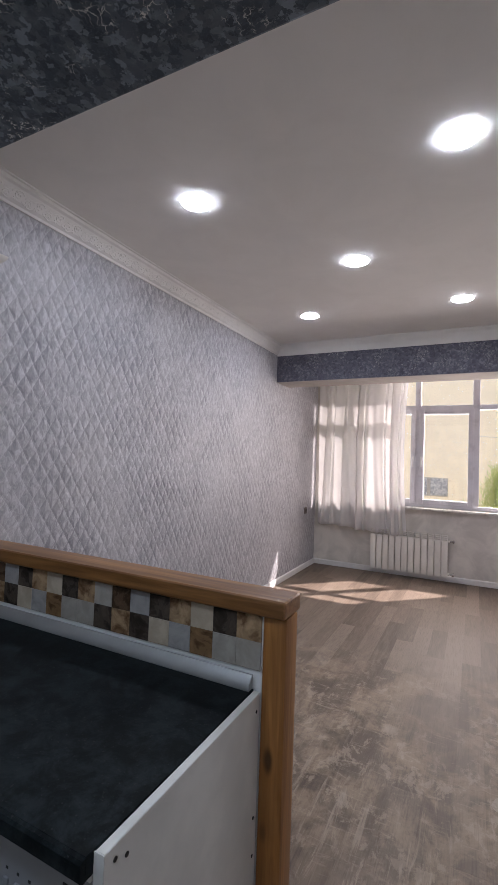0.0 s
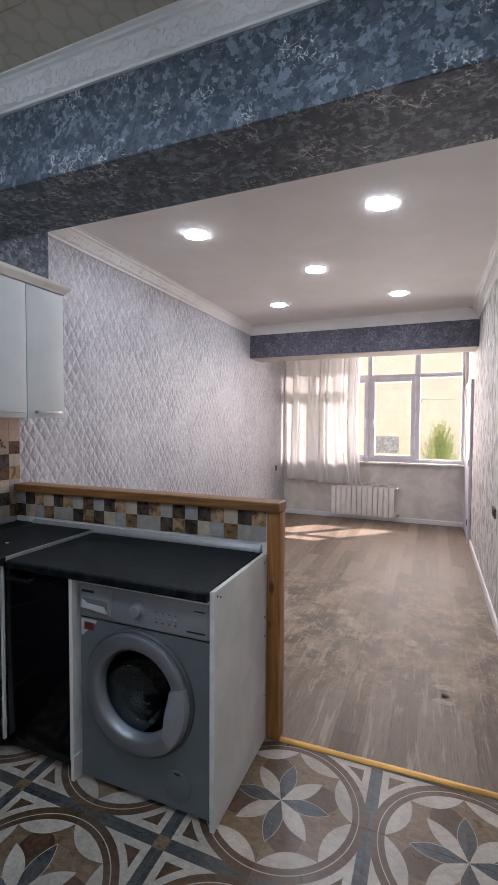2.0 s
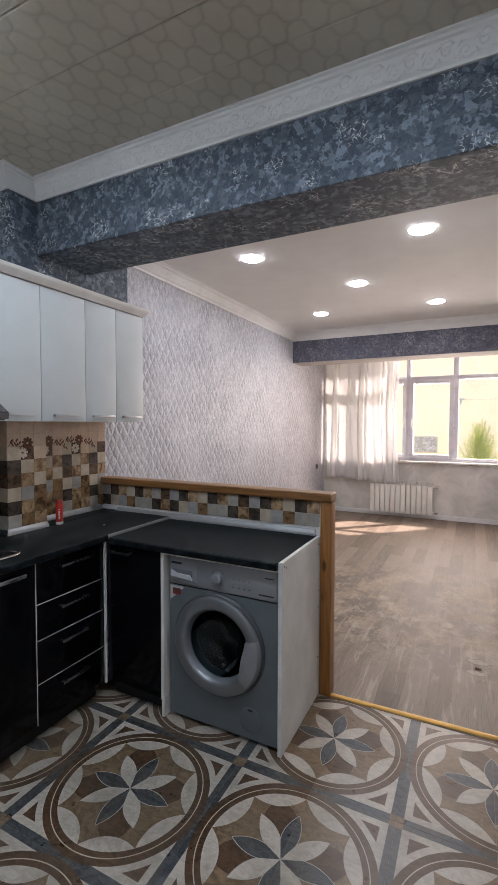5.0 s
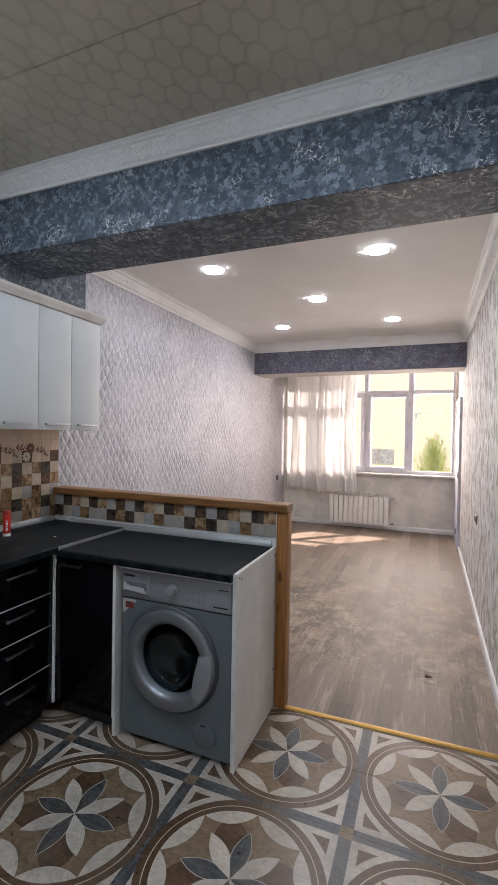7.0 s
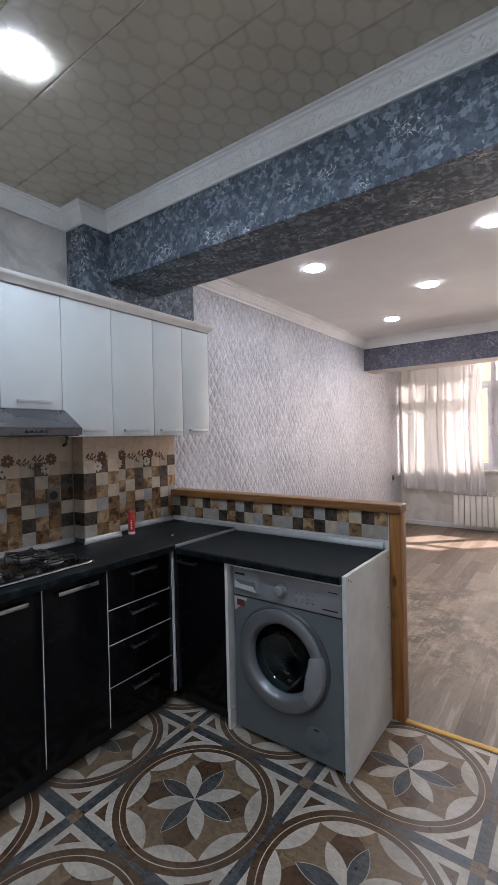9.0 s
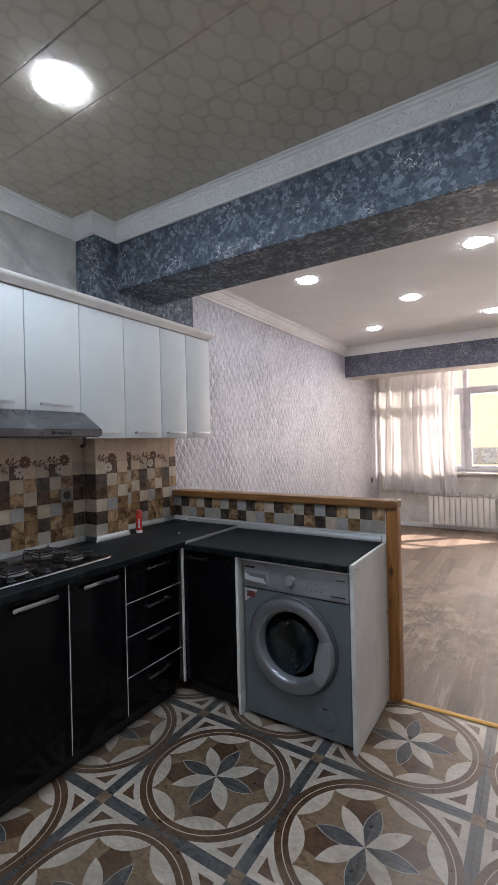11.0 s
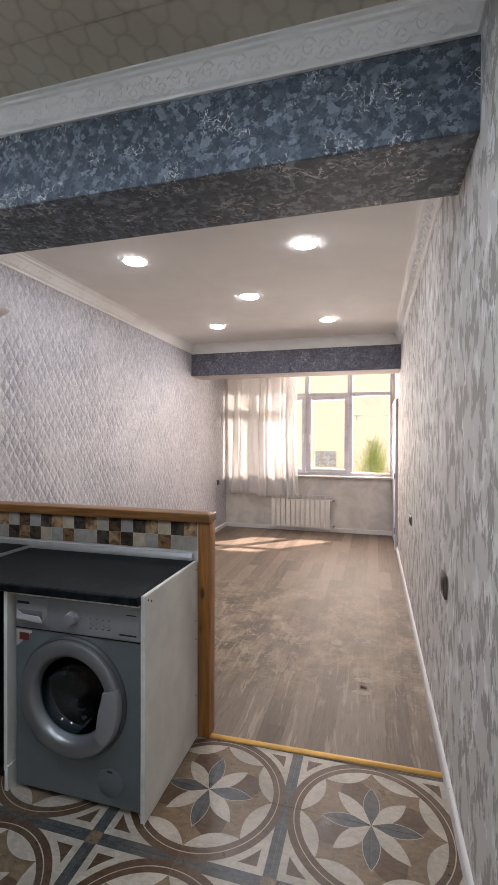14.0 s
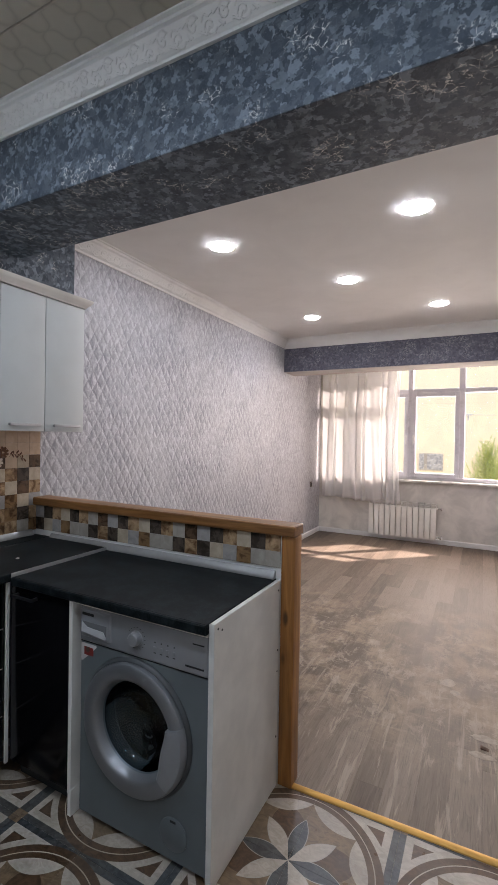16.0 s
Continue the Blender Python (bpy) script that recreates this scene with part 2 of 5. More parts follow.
def floor_print():
    """Printed porcelain: ring medallions with an eight-petalled flower, barred crosses between."""
    g = Graph("medallion_porcelain", 0.38)
    p = g.position()
    x, y, z = g.split(p)
    per = 0.667

    def cell(v, c):
        t = g.math("FRACT", g.math("ADD", g.math("DIVIDE", g.math("SUBTRACT", v, c), per), 0.5))
        return g.math("MULTIPLY", g.math("SUBTRACT", t, 0.5), per)

    u, v = cell(x, 0.180), cell(y, 0.230)
    au, av = g.math("ABSOLUTE", u), g.math("ABSOLUTE", v)
    r = g.math("SQRT", g.math("ADD", g.math("MULTIPLY", u, u), g.math("MULTIPLY", v, v)))
    ang = g.math("ARCTAN2", v, u)
    eighth = math.pi / 4

    def fold(shift):
        """Distance in angle from the middle of the nearest eighth."""
        t = g.math("FRACT", g.math("ADD", g.math("DIVIDE", ang, eighth), shift))
        return g.math("MULTIPLY", g.math("SUBTRACT", t, 0.5), eighth)

    e = 0.0012
    # petals along the eight directions
    pa = fold(0.5)
    along = g.math("MULTIPLY", r, g.math("COSINE", pa))
    across = g.math("ABSOLUTE", g.math("MULTIPLY", r, g.math("SINE", pa)))
    q = g.math("DIVIDE", along, 0.190)
    width = g.math("MULTIPLY", g.math("MULTIPLY", q, g.math("SUBTRACT", 1.0, q)), 0.128)
    petal_gap = g.math("SUBTRACT", across, width)
    petal = g.step(petal_gap, e, -e)
    rim = g.math("MULTIPLY", g.step(g.math("ABSOLUTE", petal_gap), 0.0020, 0.0008), g.math("LESS_THAN", r, 0.196))
    blue_turn = g.math("LESS_THAN", g.math("ABSOLUTE", g.math("SINE", g.math("MULTIPLY", ang, 2.0))), 0.7071)
    # lenses that line the ring
    la = fold(0.0)
    lx = g.math("MULTIPLY", r, g.math("COSINE", la))
    ly = g.math("MULTIPLY", r, g.math("SINE", la))
    arc = g.math("MULTIPLY", g.math("MULTIPLY", ly, ly), 3.55)
    lens_in = g.math("ADD", 0.2150, arc)
    lens_gap = g.math("SUBTRACT", lens_in, lx)
    inner = g.step(r, 0.2745 + e, 0.2745 - e)
    lens = g.math("MULTIPLY", g.step(lens_gap, e, -e), inner)
    # stone tones
    grain = g.noise(g.scaled(p, (22, 34, 9)), 1.0, 6.0, 0.65, 1.5)
    soft = g.noise(p, 5.0, 4.0)
    cream = g.mix(g.step(grain, 0.3, 0.7), rgb(0.42, 0.362, 0.300), rgb(0.56, 0.497, 0.425))
    blue = g.mix(g.step(grain, 0.3, 0.7), rgb(0.026, 0.034, 0.040), rgb(0.085, 0.099, 0.107))
    brown = g.mix(g.step(grain, 0.3, 0.7), rgb(0.052, 0.026, 0.013), rgb(0.130, 0.067, 0.034))
    tan = g.mix(g.step(grain, 0.3, 0.7), rgb(0.140, 0.085, 0.047), rgb(0.255, 0.169, 0.100))
    sector = g.math("GREATER_THAN", g.math("SINE", g.math("MULTIPLY", ang, 4.0)), 0.0)
    lobe = g.math("ADD", 0.172, g.math("MULTIPLY", g.math("ABSOLUTE", g.math("SINE", g.math("MULTIPLY", ang, 4.0))), 0.060))
    blob = g.math("MULTIPLY", sector, g.step(g.math("SUBTRACT", r, lobe), e, -e))
    c = g.mix(blob, tan, brown)
    c = g.mix(lens, c, cream)
    c = g.mix(petal, c, g.mix(blue_turn, cream, blue))
    c = g.mix(rim, c, rgb(0.43, 0.405, 0.365))
    # ring
    ring = g.step(r, 0.2745 - e, 0.2745 + e)
    c = g.mix(ring, c, brown)
    line = g.step(g.math("ABSOLUTE", g.math("SUBTRACT", r, 0.298)), 0.0026, 0.0012)
    c = g.mix(line, c, rgb(0.50, 0.43, 0.34))
    # crosses between the rings
    du, dv = g.math("SUBTRACT", per / 2, au), g.math("SUBTRACT", per / 2, av)
    outer = g.step(r, 0.3265 - e, 0.3265 + e)
    near = g.math("MINIMUM", du, dv)
    tri = g.math("MULTIPLY", g.step(near, 0.052 - e, 0.052 + e), g.step(r, 0.352 - e, 0.352 + e))
    cross = g.mix(tri, cream, brown)
    cross = g.mix(g.step(near, 0.024 + e, 0.024 - e), cross, blue)
    centre = g.step(g.math("MAXIMUM", du, dv), 0.026 + e, 0.026 - e)
    cross = g.mix(centre, cross, tan)
    c = g.mix(outer, c, cross)
    # dirt and tone from tile to tile
    c = g.mix(g.math("MULTIPLY", g.random(), 0.16), c, rgb(0.22, 0.18, 0.14))
    c = g.mix(g.math("MULTIPLY", g.step(soft, 0.40, 0.72), 0.35), c, rgb(0.15, 0.115, 0.085))
    g.color(c)
    smear = g.noise(p, 14.0, 4.0)
    g.rough(g.math("MULTIPLY_ADD", smear, 0.35, 0.16))
    g.bump(g.math("ADD", grain, g.math("MULTIPLY", smear, 0.5)), 0.06, 0.002)
    return g.mat


def plank_print():
    """Grey-brown laminate, plank by plank, with dried wash marks and plaster dust."""
    g = Graph("greyed_oak_laminate", 0.4)
    p = g.position()
    x, y, z = g.split(p)
    rnd = g.random()
    shift = g.math("MULTIPLY", rnd, 37.0)
    v = g.join(g.math("MULTIPLY", x, 34.0), g.math("ADD", g.math("MULTIPLY", y, 2.6), shift), shift)
    grain = g.noise(v, 1.0, 6.0, 0.62, 0.7)
    fine = g.noise(g.join(g.math("MULTIPLY", x, 190.0), g.math("MULTIPLY", y, 9.0), shift), 1.0, 3.0)
    tone = g.ramp(rnd, [(0.0, (0.120, 0.087, 0.065)), (0.30, (0.152, 0.112, 0.085)), (0.65, (0.192, 0.146, 0.112)), (1.0, (0.245, 0.191, 0.149))])
    c = g.mix(g.math("MULTIPLY", g.step(grain, 0.34, 0.72), 0.42), tone, rgb(0.275, 0.215, 0.168))
    c = g.mix(g.math("MULTIPLY", g.step(fine, 0.48, 0.72), 0.42), c, rgb(0.085, 0.065, 0.052))
    figure = g.noise(g.join(g.math("MULTIPLY", x, 15.0), g.math("ADD", g.math("MULTIPLY", y, 1.3), shift), shift), 1.0, 2.0, 0.5, 0.4)
    rings = g.math("ABSOLUTE", g.math("SINE", g.math("MULTIPLY", figure, 42.0)))
    c = g.mix(g.math("MULTIPLY", g.step(rings, 0.30, 0.05), 0.20), c, rgb(0.100, 0.076, 0.060))
    wash = g.noise(g.scaled(p, (4.0, 3.0, 1)), 1.0, 9.0, 0.68, 0.4)
    swirl = g.noise(g.scaled(p, (10, 6.0, 1), (4, 2, 0)), 1.0, 9.0, 0.74, 0.4)
    field = g.noise(g.scaled(p, (1.5, 1.3, 1), (2, 0.4, 0)), 1.0, 3.0)
    zone = g.math("MULTIPLY", g.math("MULTIPLY", g.step(y, 0.75, 1.50), g.step(y, 3.4, 2.3)), g.step(field, 0.26, 0.44))
    streak = g.noise(g.scaled(p, (24, 2.2, 1), (1, 5, 0)), 1.0, 6.0, 0.7, 0.6)
    arc = g.noise(g.scaled(p, (5, 26, 1), (6, 1, 0)), 1.0, 5.0, 0.7, 1.6)
    dust = g.math("MULTIPLY", g.math("MULTIPLY", g.step(wash, 0.42, 0.64), zone), 0.46)
    c = g.mix(dust, c, rgb(0.53, 0.405, 0.290))
    dirt = g.math("MULTIPLY", g.math("MULTIPLY", g.step(wash, 0.52, 0.38), zone), 0.46)
    c = g.mix(dirt, c, rgb(0.108, 0.076, 0.058))
    ring = g.math("MULTIPLY", g.math("MULTIPLY", g.step(swirl, 0.53, 0.60), zone), 0.42)
    c = g.mix(ring, c, rgb(0.50, 0.405, 0.315))
    wet = g.math("MULTIPLY", g.math("MULTIPLY", g.step(swirl, 0.46, 0.37), zone), 0.42)
    c = g.mix(wet, c, rgb(0.110, 0.074, 0.054))
    near = g.math("MULTIPLY", g.step(y, 2.6, 1.2), g.step(field, 0.22, 0.46))
    c = g.mix(g.math("MULTIPLY", g.math("MULTIPLY", g.step(streak, 0.54, 0.64), near), 0.50), c, rgb(0.46, 0.375, 0.295))
    c = g.mix(g.math("MULTIPLY", g.math("MULTIPLY", g.step(streak, 0.44, 0.34), near), 0.34), c, rgb(0.14, 0.10, 0.076))
    c = g.mix(g.math("MULTIPLY", g.math("MULTIPLY", g.step(arc, 0.56, 0.66), zone), 0.30), c, rgb(0.52, 0.42, 0.325))
    g.color(c)
    g.rough(g.math("MULTIPLY_ADD", dust, 0.25, g.math("MULTIPLY_ADD", fine, 0.15, 0.46)))
    g.put(g.bsdf.inputs["Specular IOR Level"], 0.32)
    g.bump(g.math("ADD", grain, fine), 0.08, 0.002)
    return g.mat


def plaster(name, col, rough=0.7, mottled=0.12):
    """Painted plaster or smooth wallpaper with soft clouds and roller grain."""
    g = Graph(name, rough)
    p = g.position()
    n = g.noise(p, 3.2, 5.0, 0.6, 0.6)
    f = g.noise(p, 120.0, 3.0)
    lo = tuple(v * (1 - mottled) for v in col)
    hi = tuple(min(1, v * (1 + mottled * 0.5)) for v in col)
    g.color(g.mix(g.step(n, 0.33, 0.67), rgb(*lo), rgb(*hi)))
    g.bump(f, 0.12, 0.002)
    return g.mat


def ceiling_print():
    """Greenish-grey embossed ceiling panels with rows of soft waved boxes, relief shading partly in the colour."""
    g = Graph("embossed_ceiling_panel", 0.5)
    p = g.position()
    x, y, z = g.split(p)
    px, py = 0.149, 0.132                # diagonals of a cell
    u = g.math("ADD", g.math("ADD", g.math("DIVIDE", x, px), g.math("DIVIDE", y, py)), 0.43)
    v = g.math("ADD", g.math("SUBTRACT", g.math("DIVIDE", y, py), g.math("DIVIDE", x, px)), 0.72)

    def lines(along, other):
        """Distance from waved lines, 0 on a line to 1 between two."""
        w = g.math("MULTIPLY", g.math("SINE", g.math("MULTIPLY", other, 2 * math.pi)), 0.11)
        return g.math("ABSOLUTE", g.math("SINE", g.math("MULTIPLY", g.math("ADD", along, w), math.pi)))

    a, b = lines(u, v), lines(v, u)
    near = g.math("MINIMUM", a, b)
    box = g.step(near, 0.14, 0.50)
    groove = g.step(near, 0.16, 0.03)
    n = g.noise(p, 4.0, 4.0)
    fade = g.step(g.noise(p, 1.6, 3.0), 0.30, 0.62)
    c = g.mix(g.step(n, 0.3, 0.7), rgb(0.49, 0.435, 0.350), rgb(0.58, 0.52, 0.425))
    # relief light painted in: highlight on the boxes, shade along the grooves
    c = g.mix(g.math("MULTIPLY", box, 0.26), c, rgb(0.72, 0.66, 0.56))
    c = g.mix(g.math("MULTIPLY", groove, g.math("MULTIPLY_ADD", fade, 0.17, 0.03)), c, rgb(0.17, 0.155, 0.13))
    g.color(c)
    g.bump(g.math("SUBTRACT", box, groove), 0.13, 0.004)
    return g.mat


def marble_tile():
    """Printed wall mosaic: some squares cream, some brown, some slate."""
    g = Graph("mosaic_print", 0.22)
    p = g.position()
    rnd = g.random()
    sh = g.math("MULTIPLY", rnd, 53.0)
    x, y, z = g.split(p)
    q = g.join(g.math("ADD", g.math("MULTIPLY", x, 19.0), sh), g.math("MULTIPLY", y, 19.0), g.math("MULTIPLY", z, 19.0))
    n = g.noise(q, 1.0, 6.0, 0.60, 0.5)
    v = g.step(g.math("ABSOLUTE", g.math("SUBTRACT", n, 0.5)), 0.035, 0.0)
    return g, rnd, n, v


def mosaic(name, dark, light, vein):
    g, rnd, n, v = marble_tile()
    g.mat.name = name
    c = g.mix(g.step(n, 0.32, 0.68), rgb(*dark), rgb(*light))
    c = g.mix(g.math("MULTIPLY", v, 0.16), c, rgb(*vein))
    c = g.mix(g.math("MULTIPLY", rnd, 0.22), c, rgb(*dark))
    g.color(c)
    return g.mat


def cloth_mat():
    """Thin off-white curtain cloth that lets daylight through."""
    g = Graph("curtain_cloth", 0.85)
    p = g.position()
    weave = g.noise(g.scaled(p, (300, 300, 300)), 1.0, 2.0)
    n = g.noise(p, 4.0, 4.0)
    col = g.mix(g.step(n, 0.3, 0.7), rgb(0.83, 0.82, 0.815), rgb(0.89, 0.88, 0.875))
    g.color(col)
    g.bump(weave, 0.1, 0.001)
    tr = g.tree.nodes.new("ShaderNodeBsdfTranslucent")
    g.put(tr.inputs["Color"], rgb(0.95, 0.94, 0.935))
    mx = g.tree.nodes.new("ShaderNodeMixShader")
    mx.inputs[0].default_value = 0.50
    g.tree.links.new(g.bsdf.outputs[0], mx.inputs[1])
    g.tree.links.new(tr.outputs[0], mx.inputs[2])
    g.tree.links.new(mx.outputs[0], g.tree.nodes["Material Output"].inputs[0])
    return g.mat


def glass_mat(name, tint=(1, 1, 1)):
    g = Graph(name, 0.02)
    tp = g.tree.nodes.new("ShaderNodeBsdfTransparent")
    g.put(tp.inputs["Color"], rgb(*tint))
    gl = g.tree.nodes.new("ShaderNodeBsdfGlossy")
    g.put(gl.inputs["Roughness"], 0.02)
    fr = g.tree.nodes.new("ShaderNodeFresnel")
    fr.inputs["IOR"].default_value = 1.45
    mx = g.tree.nodes.new("ShaderNodeMixShader")
    g.tree.links.new(fr.outputs[0], mx.inputs[0])
    g.tree.links.new(tp.outputs[0], mx.inputs[1])
    g.tree.links.new(gl.outputs[0], mx.inputs[2])
    g.tree.links.new(mx.outputs[0], g.tree.nodes["Material Output"].inputs[0])
    return g.mat


def worktop_mat():
    g = Graph("charcoal_worktop", 0.45)
    g.put(g.bsdf.inputs["Specular IOR Level"], 0.12)
    p = g.position()
    n = g.noise(p, 15.0, 9.0, 0.76, 0.3)
    f = g.noise(p, 160.0, 3.0)
    c = g.mix(g.step(n, 0.40, 0.66), rgb(0.0020, 0.0038, 0.0048), rgb(0.018, 0.025, 0.0275))
    c = g.mix(g.math("MULTIPLY", g.step(f, 0.62, 0.75), 0.35), c, rgb(0.07, 0.07, 0.07))
    g.color(c)
    g.rough(g.math("MULTIPLY_ADD", n, 0.3, 0.36))
    g.bump(f, 0.08, 0.001)
    return g.mat


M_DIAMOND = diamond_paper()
M_STROKE = stroke_paper()
M_CRACKLE = crackle_paper()
# finer copy for the far beam, its paler purple light put into the colours
M_CRACKLE_FAR = crackle_paper("dark_crackle_wallpaper_fine_lit", 1.2, (0.066, 0.066, 0.088), (0.200, 0.197, 0.235), 0.46)
M_TILEFLOOR = floor_print()
M_PLANK = plank_print()
M_CEIL = plaster("ceiling_paint", (0.80, 0.78, 0.75), 0.75, 0.03)
M_KCEIL = ceiling_print()
M_KWALL = plaster("grey_stucco_wallpaper", (0.47, 0.445, 0.41), 0.6, 0.34)
M_BACKWALL = plaster("beige_stucco_wallpaper", (0.70, 0.665, 0.615), 0.65, 0.18)
M_WHITEWALL = plaster("white_wall_paint", (0.76, 0.75, 0.73), 0.7, 0.05)
M_PLAINTRIM = plaster("cornice_paint", (0.80, 0.79, 0.77), 0.55, 0.05)
M_CORNICE = M_PLAINTRIM
M_BASE = plain("baseboard_paint", (0.76, 0.75, 0.74), 0.35, 0.0, 0.08)
M_GROUT = plain("grout", (0.36, 0.27, 0.19), 0.9)
M_LAMP = glow("led_diffuser", (0.75, 0.885, 1.0), 55.0)
M_LAMP_COOL = glow("led_diffuser_cool", (0.60, 0.81, 1.0), 78.0)
M_PVC = plain("window_plastic", (0.60, 0.595, 0.635), 0.3, 0.0, 0.04)
M_GLASS = glass_mat("window_glass")
M_PINE_X = wood_mat("varnished_pine_rail", (0.15, 0.056, 0.014), (0.37, 0.170, 0.056), 0)
M_PINE_Z = wood_mat("varnished_pine_post", (0.23, 0.085, 0.018), (0.48, 0.205, 0.054), 2)
M_WORKTOP = worktop_mat()
M_WHITEBOARD = plain("white_melamine", (0.77, 0.745, 0.70), 0.4, 0.0, 0.10)
M_WHITEGLOSS = plain("white_gloss_front", (0.56, 0.585, 0.575), 0.36, 0.0, 0.03, relief=0.0, uneven=0.05)
M_WHITEGLOSS.node_tree.nodes["Principled BSDF"].inputs["Specular IOR Level"].default_value = 0.25
M_BLACKGLOSS = plain("black_gloss_front", (0.004, 0.004, 0.005), 0.14, 0.0, 0.2, relief=0.0, uneven=0.05)
M_BLACKGLOSS.node_tree.nodes["Principled BSDF"].inputs["Specular IOR Level"].default_value = 0.16
M_BLACK = plain("black_plastic", (0.010, 0.010, 0.011), 0.5)
M_CHROME = plain("chrome", (0.66, 0.66, 0.67), 0.18, 1.0, 0.08)
M_STEEL = plain("brushed_steel", (0.50, 0.50, 0.51), 0.32, 0.9, 0.12)
M_HOOD = plain("smoky_steel", (0.19, 0.185, 0.195), 0.26, 0.9, 0.12)
M_ALU = plain("aluminium_edge_strip", (0.37, 0.368, 0.36), 0.42, 0.5, 0.1)
M_GOLD = plain("gold_anodised_strip", (0.56, 0.31, 0.075), 0.45, 0.5, 0.15)
M_WASHER = plain("silver_grey_enamel", (0.128, 0.152, 0.161), 0.40, 0.12, 0.08)
M_WASHLIGHT = plain("light_silver_plastic", (0.30, 0.31, 0.325), 0.34, 0.35, 0.08)
M_BROWNPLASTIC = plain("brown_switch_plastic", (0.11, 0.085, 0.07), 0.35)
M_CURTAIN = cloth_mat()
M_RADIATOR = plain("radiator_enamel", (0.82, 0.80, 0.75), 0.35, 0.0, 0.06)
M_TILE = {
    "cream": mosaic("mosaic_cream", (0.42, 0.338, 0.250), (0.54, 0.445, 0.34), (0.44, 0.35, 0.25)),
    "grey": mosaic("mosaic_grey", (0.32, 0.285, 0.245), (0.42, 0.38, 0.33), (0.34, 0.31, 0.27)),
    "blue": mosaic("mosaic_blue_white", (0.27, 0.255, 0.243), (0.385, 0.362, 0.343), (0.33, 0.33, 0.35)),
    "tan": mosaic("mosaic_tan", (0.120, 0.060, 0.027), (0.54, 0.355, 0.205), (0.52, 0.39, 0.25)),
    "gold": mosaic("mosaic_gold", (0.075, 0.036, 0.016), (0.32, 0.186, 0.090), (0.42, 0.27, 0.14)),
    "brown": mosaic("mosaic_brown", (0.034, 0.019, 0.011), (0.160, 0.092, 0.054), (0.25, 0.18, 0.12)),
    "slate": mosaic("mosaic_slate", (0.030, 0.022, 0.017), (0.105, 0.078, 0.060), (0.20, 0.165, 0.13)),
    "peach": mosaic("mosaic_peach", (0.56, 0.405, 0.290), (0.66, 0.50, 0.375), (0.60, 0.48, 0.38)),
}


# ---- builders ----
def box(bm, x0, x1, y0, y1, z0, z1, bevel=0.0, seg=2):
    """Adds a box, bevelled if asked."""
    r = bmesh.ops.create_cube(bm, size=1.0)
    vs = r["verts"]
    for v in vs:
        v.co = Vector(((x0 + x1) / 2 + v.co.x * (x1 - x0), (y0 + y1) / 2 + v.co.y * (y1 - y0), (z0 + z1) / 2 + v.co.z * (z1 - z0)))
    if bevel:
        es = list({e for v in vs for e in v.link_edges})
        bmesh.ops.bevel(bm, geom=es, offset=bevel, segments=seg, affect="EDGES", profile=0.6)
    return bm


def boxed(x0, x1, y0, y1, z0, z1, bevel=0.0, seg=2):
    return box(bmesh.new(), x0, x1, y0, y1, z0, z1, bevel, seg)


def lathe(profile, axis, centre, n=48, closed=False):
    """A turned shape: profile rows are (radius, height along the axis)."""
    bm = bmesh.new()
    rings = []
    c = Vector(centre)
    for r, h in profile:
        ring = []
        for i in range(n):
            a = 2 * math.pi * i / n
            if axis == "y":
                co = Vector((r * math.cos(a), h, r * math.sin(a)))
            elif axis == "x":
                co = Vector((h, r * math.cos(a), r * math.sin(a)))
            else:
                co = Vector((r * math.cos(a), r * math.sin(a), h))
            ring.append(bm.verts.new(c + co))
        rings.append(ring)
    for a, b in zip(rings, rings[1:] + ([rings[0]] if closed else [])):
        for i in range(n):
            j = (i + 1) % n
            bm.faces.new((a[i], a[j], b[j], b[i]))
    if not closed:
        for ring in (rings[0], rings[-1]):
            bm.faces.new(ring)
    bmesh.ops.recalc_face_normals(bm, faces=bm.faces)
    return bm


def tube(bm, pts, r, n=8):
    """A round bar along a line of points."""
    pts = [Vector(p) for p in pts]
    rings = []
    for i, p in enumerate(pts):
        d = (pts[min(i + 1, len(pts) - 1)] - pts[max(i - 1, 0)]).normalized()
        up = Vector((0, 0, 1)) if abs(d.z) < 0.9 else Vector((1, 0, 0))
        s = d.cross(up).normalized()
        u = s.cross(d)
        rings.append([bm.verts.new(p + (s * math.cos(2 * math.pi * k / n) + u * math.sin(2 * math.pi * k / n)) * r) for k in range(n)])
    for a, b in zip(rings, rings[1:]):
        for k in range(n):
            j = (k + 1) % n
            bm.faces.new((a[k], a[j], b[j], b[k]))
    bm.faces.new(rings[0])
    bm.faces.new(rings[-1])
    bmesh.ops.recalc_face_normals(bm, faces=bm.faces)
    return bm


def sweep(profile, start, end, out, m0=0.0, m1=0.0):
    """A moulding: profile rows (out, up) run from start to end; m0, m1 lengthen or shorten the ends as they stand out (mitres)."""
    bm = bmesh.new()
    a, b, o = Vector(start), Vector(end), Vector(out)
    d = (b - a).normalized()
    r0 = [bm.verts.new(a + o * p + Vector((0, 0, q)) + d * (p * m0)) for p, q in profile]
    r1 = [bm.verts.new(b + o * p + Vector((0, 0, q)) + d * (p * m1)) for p, q in profile]
    n = len(profile)
    for i in range(n):
        j = (i + 1) % n
        bm.faces.new((r0[i], r0[j], r1[j], r1[i]))
    bm.faces.new(r0)
    bm.faces.new(r1)
    bmesh.ops.recalc_face_normals(bm, faces=bm.faces)
    return bm


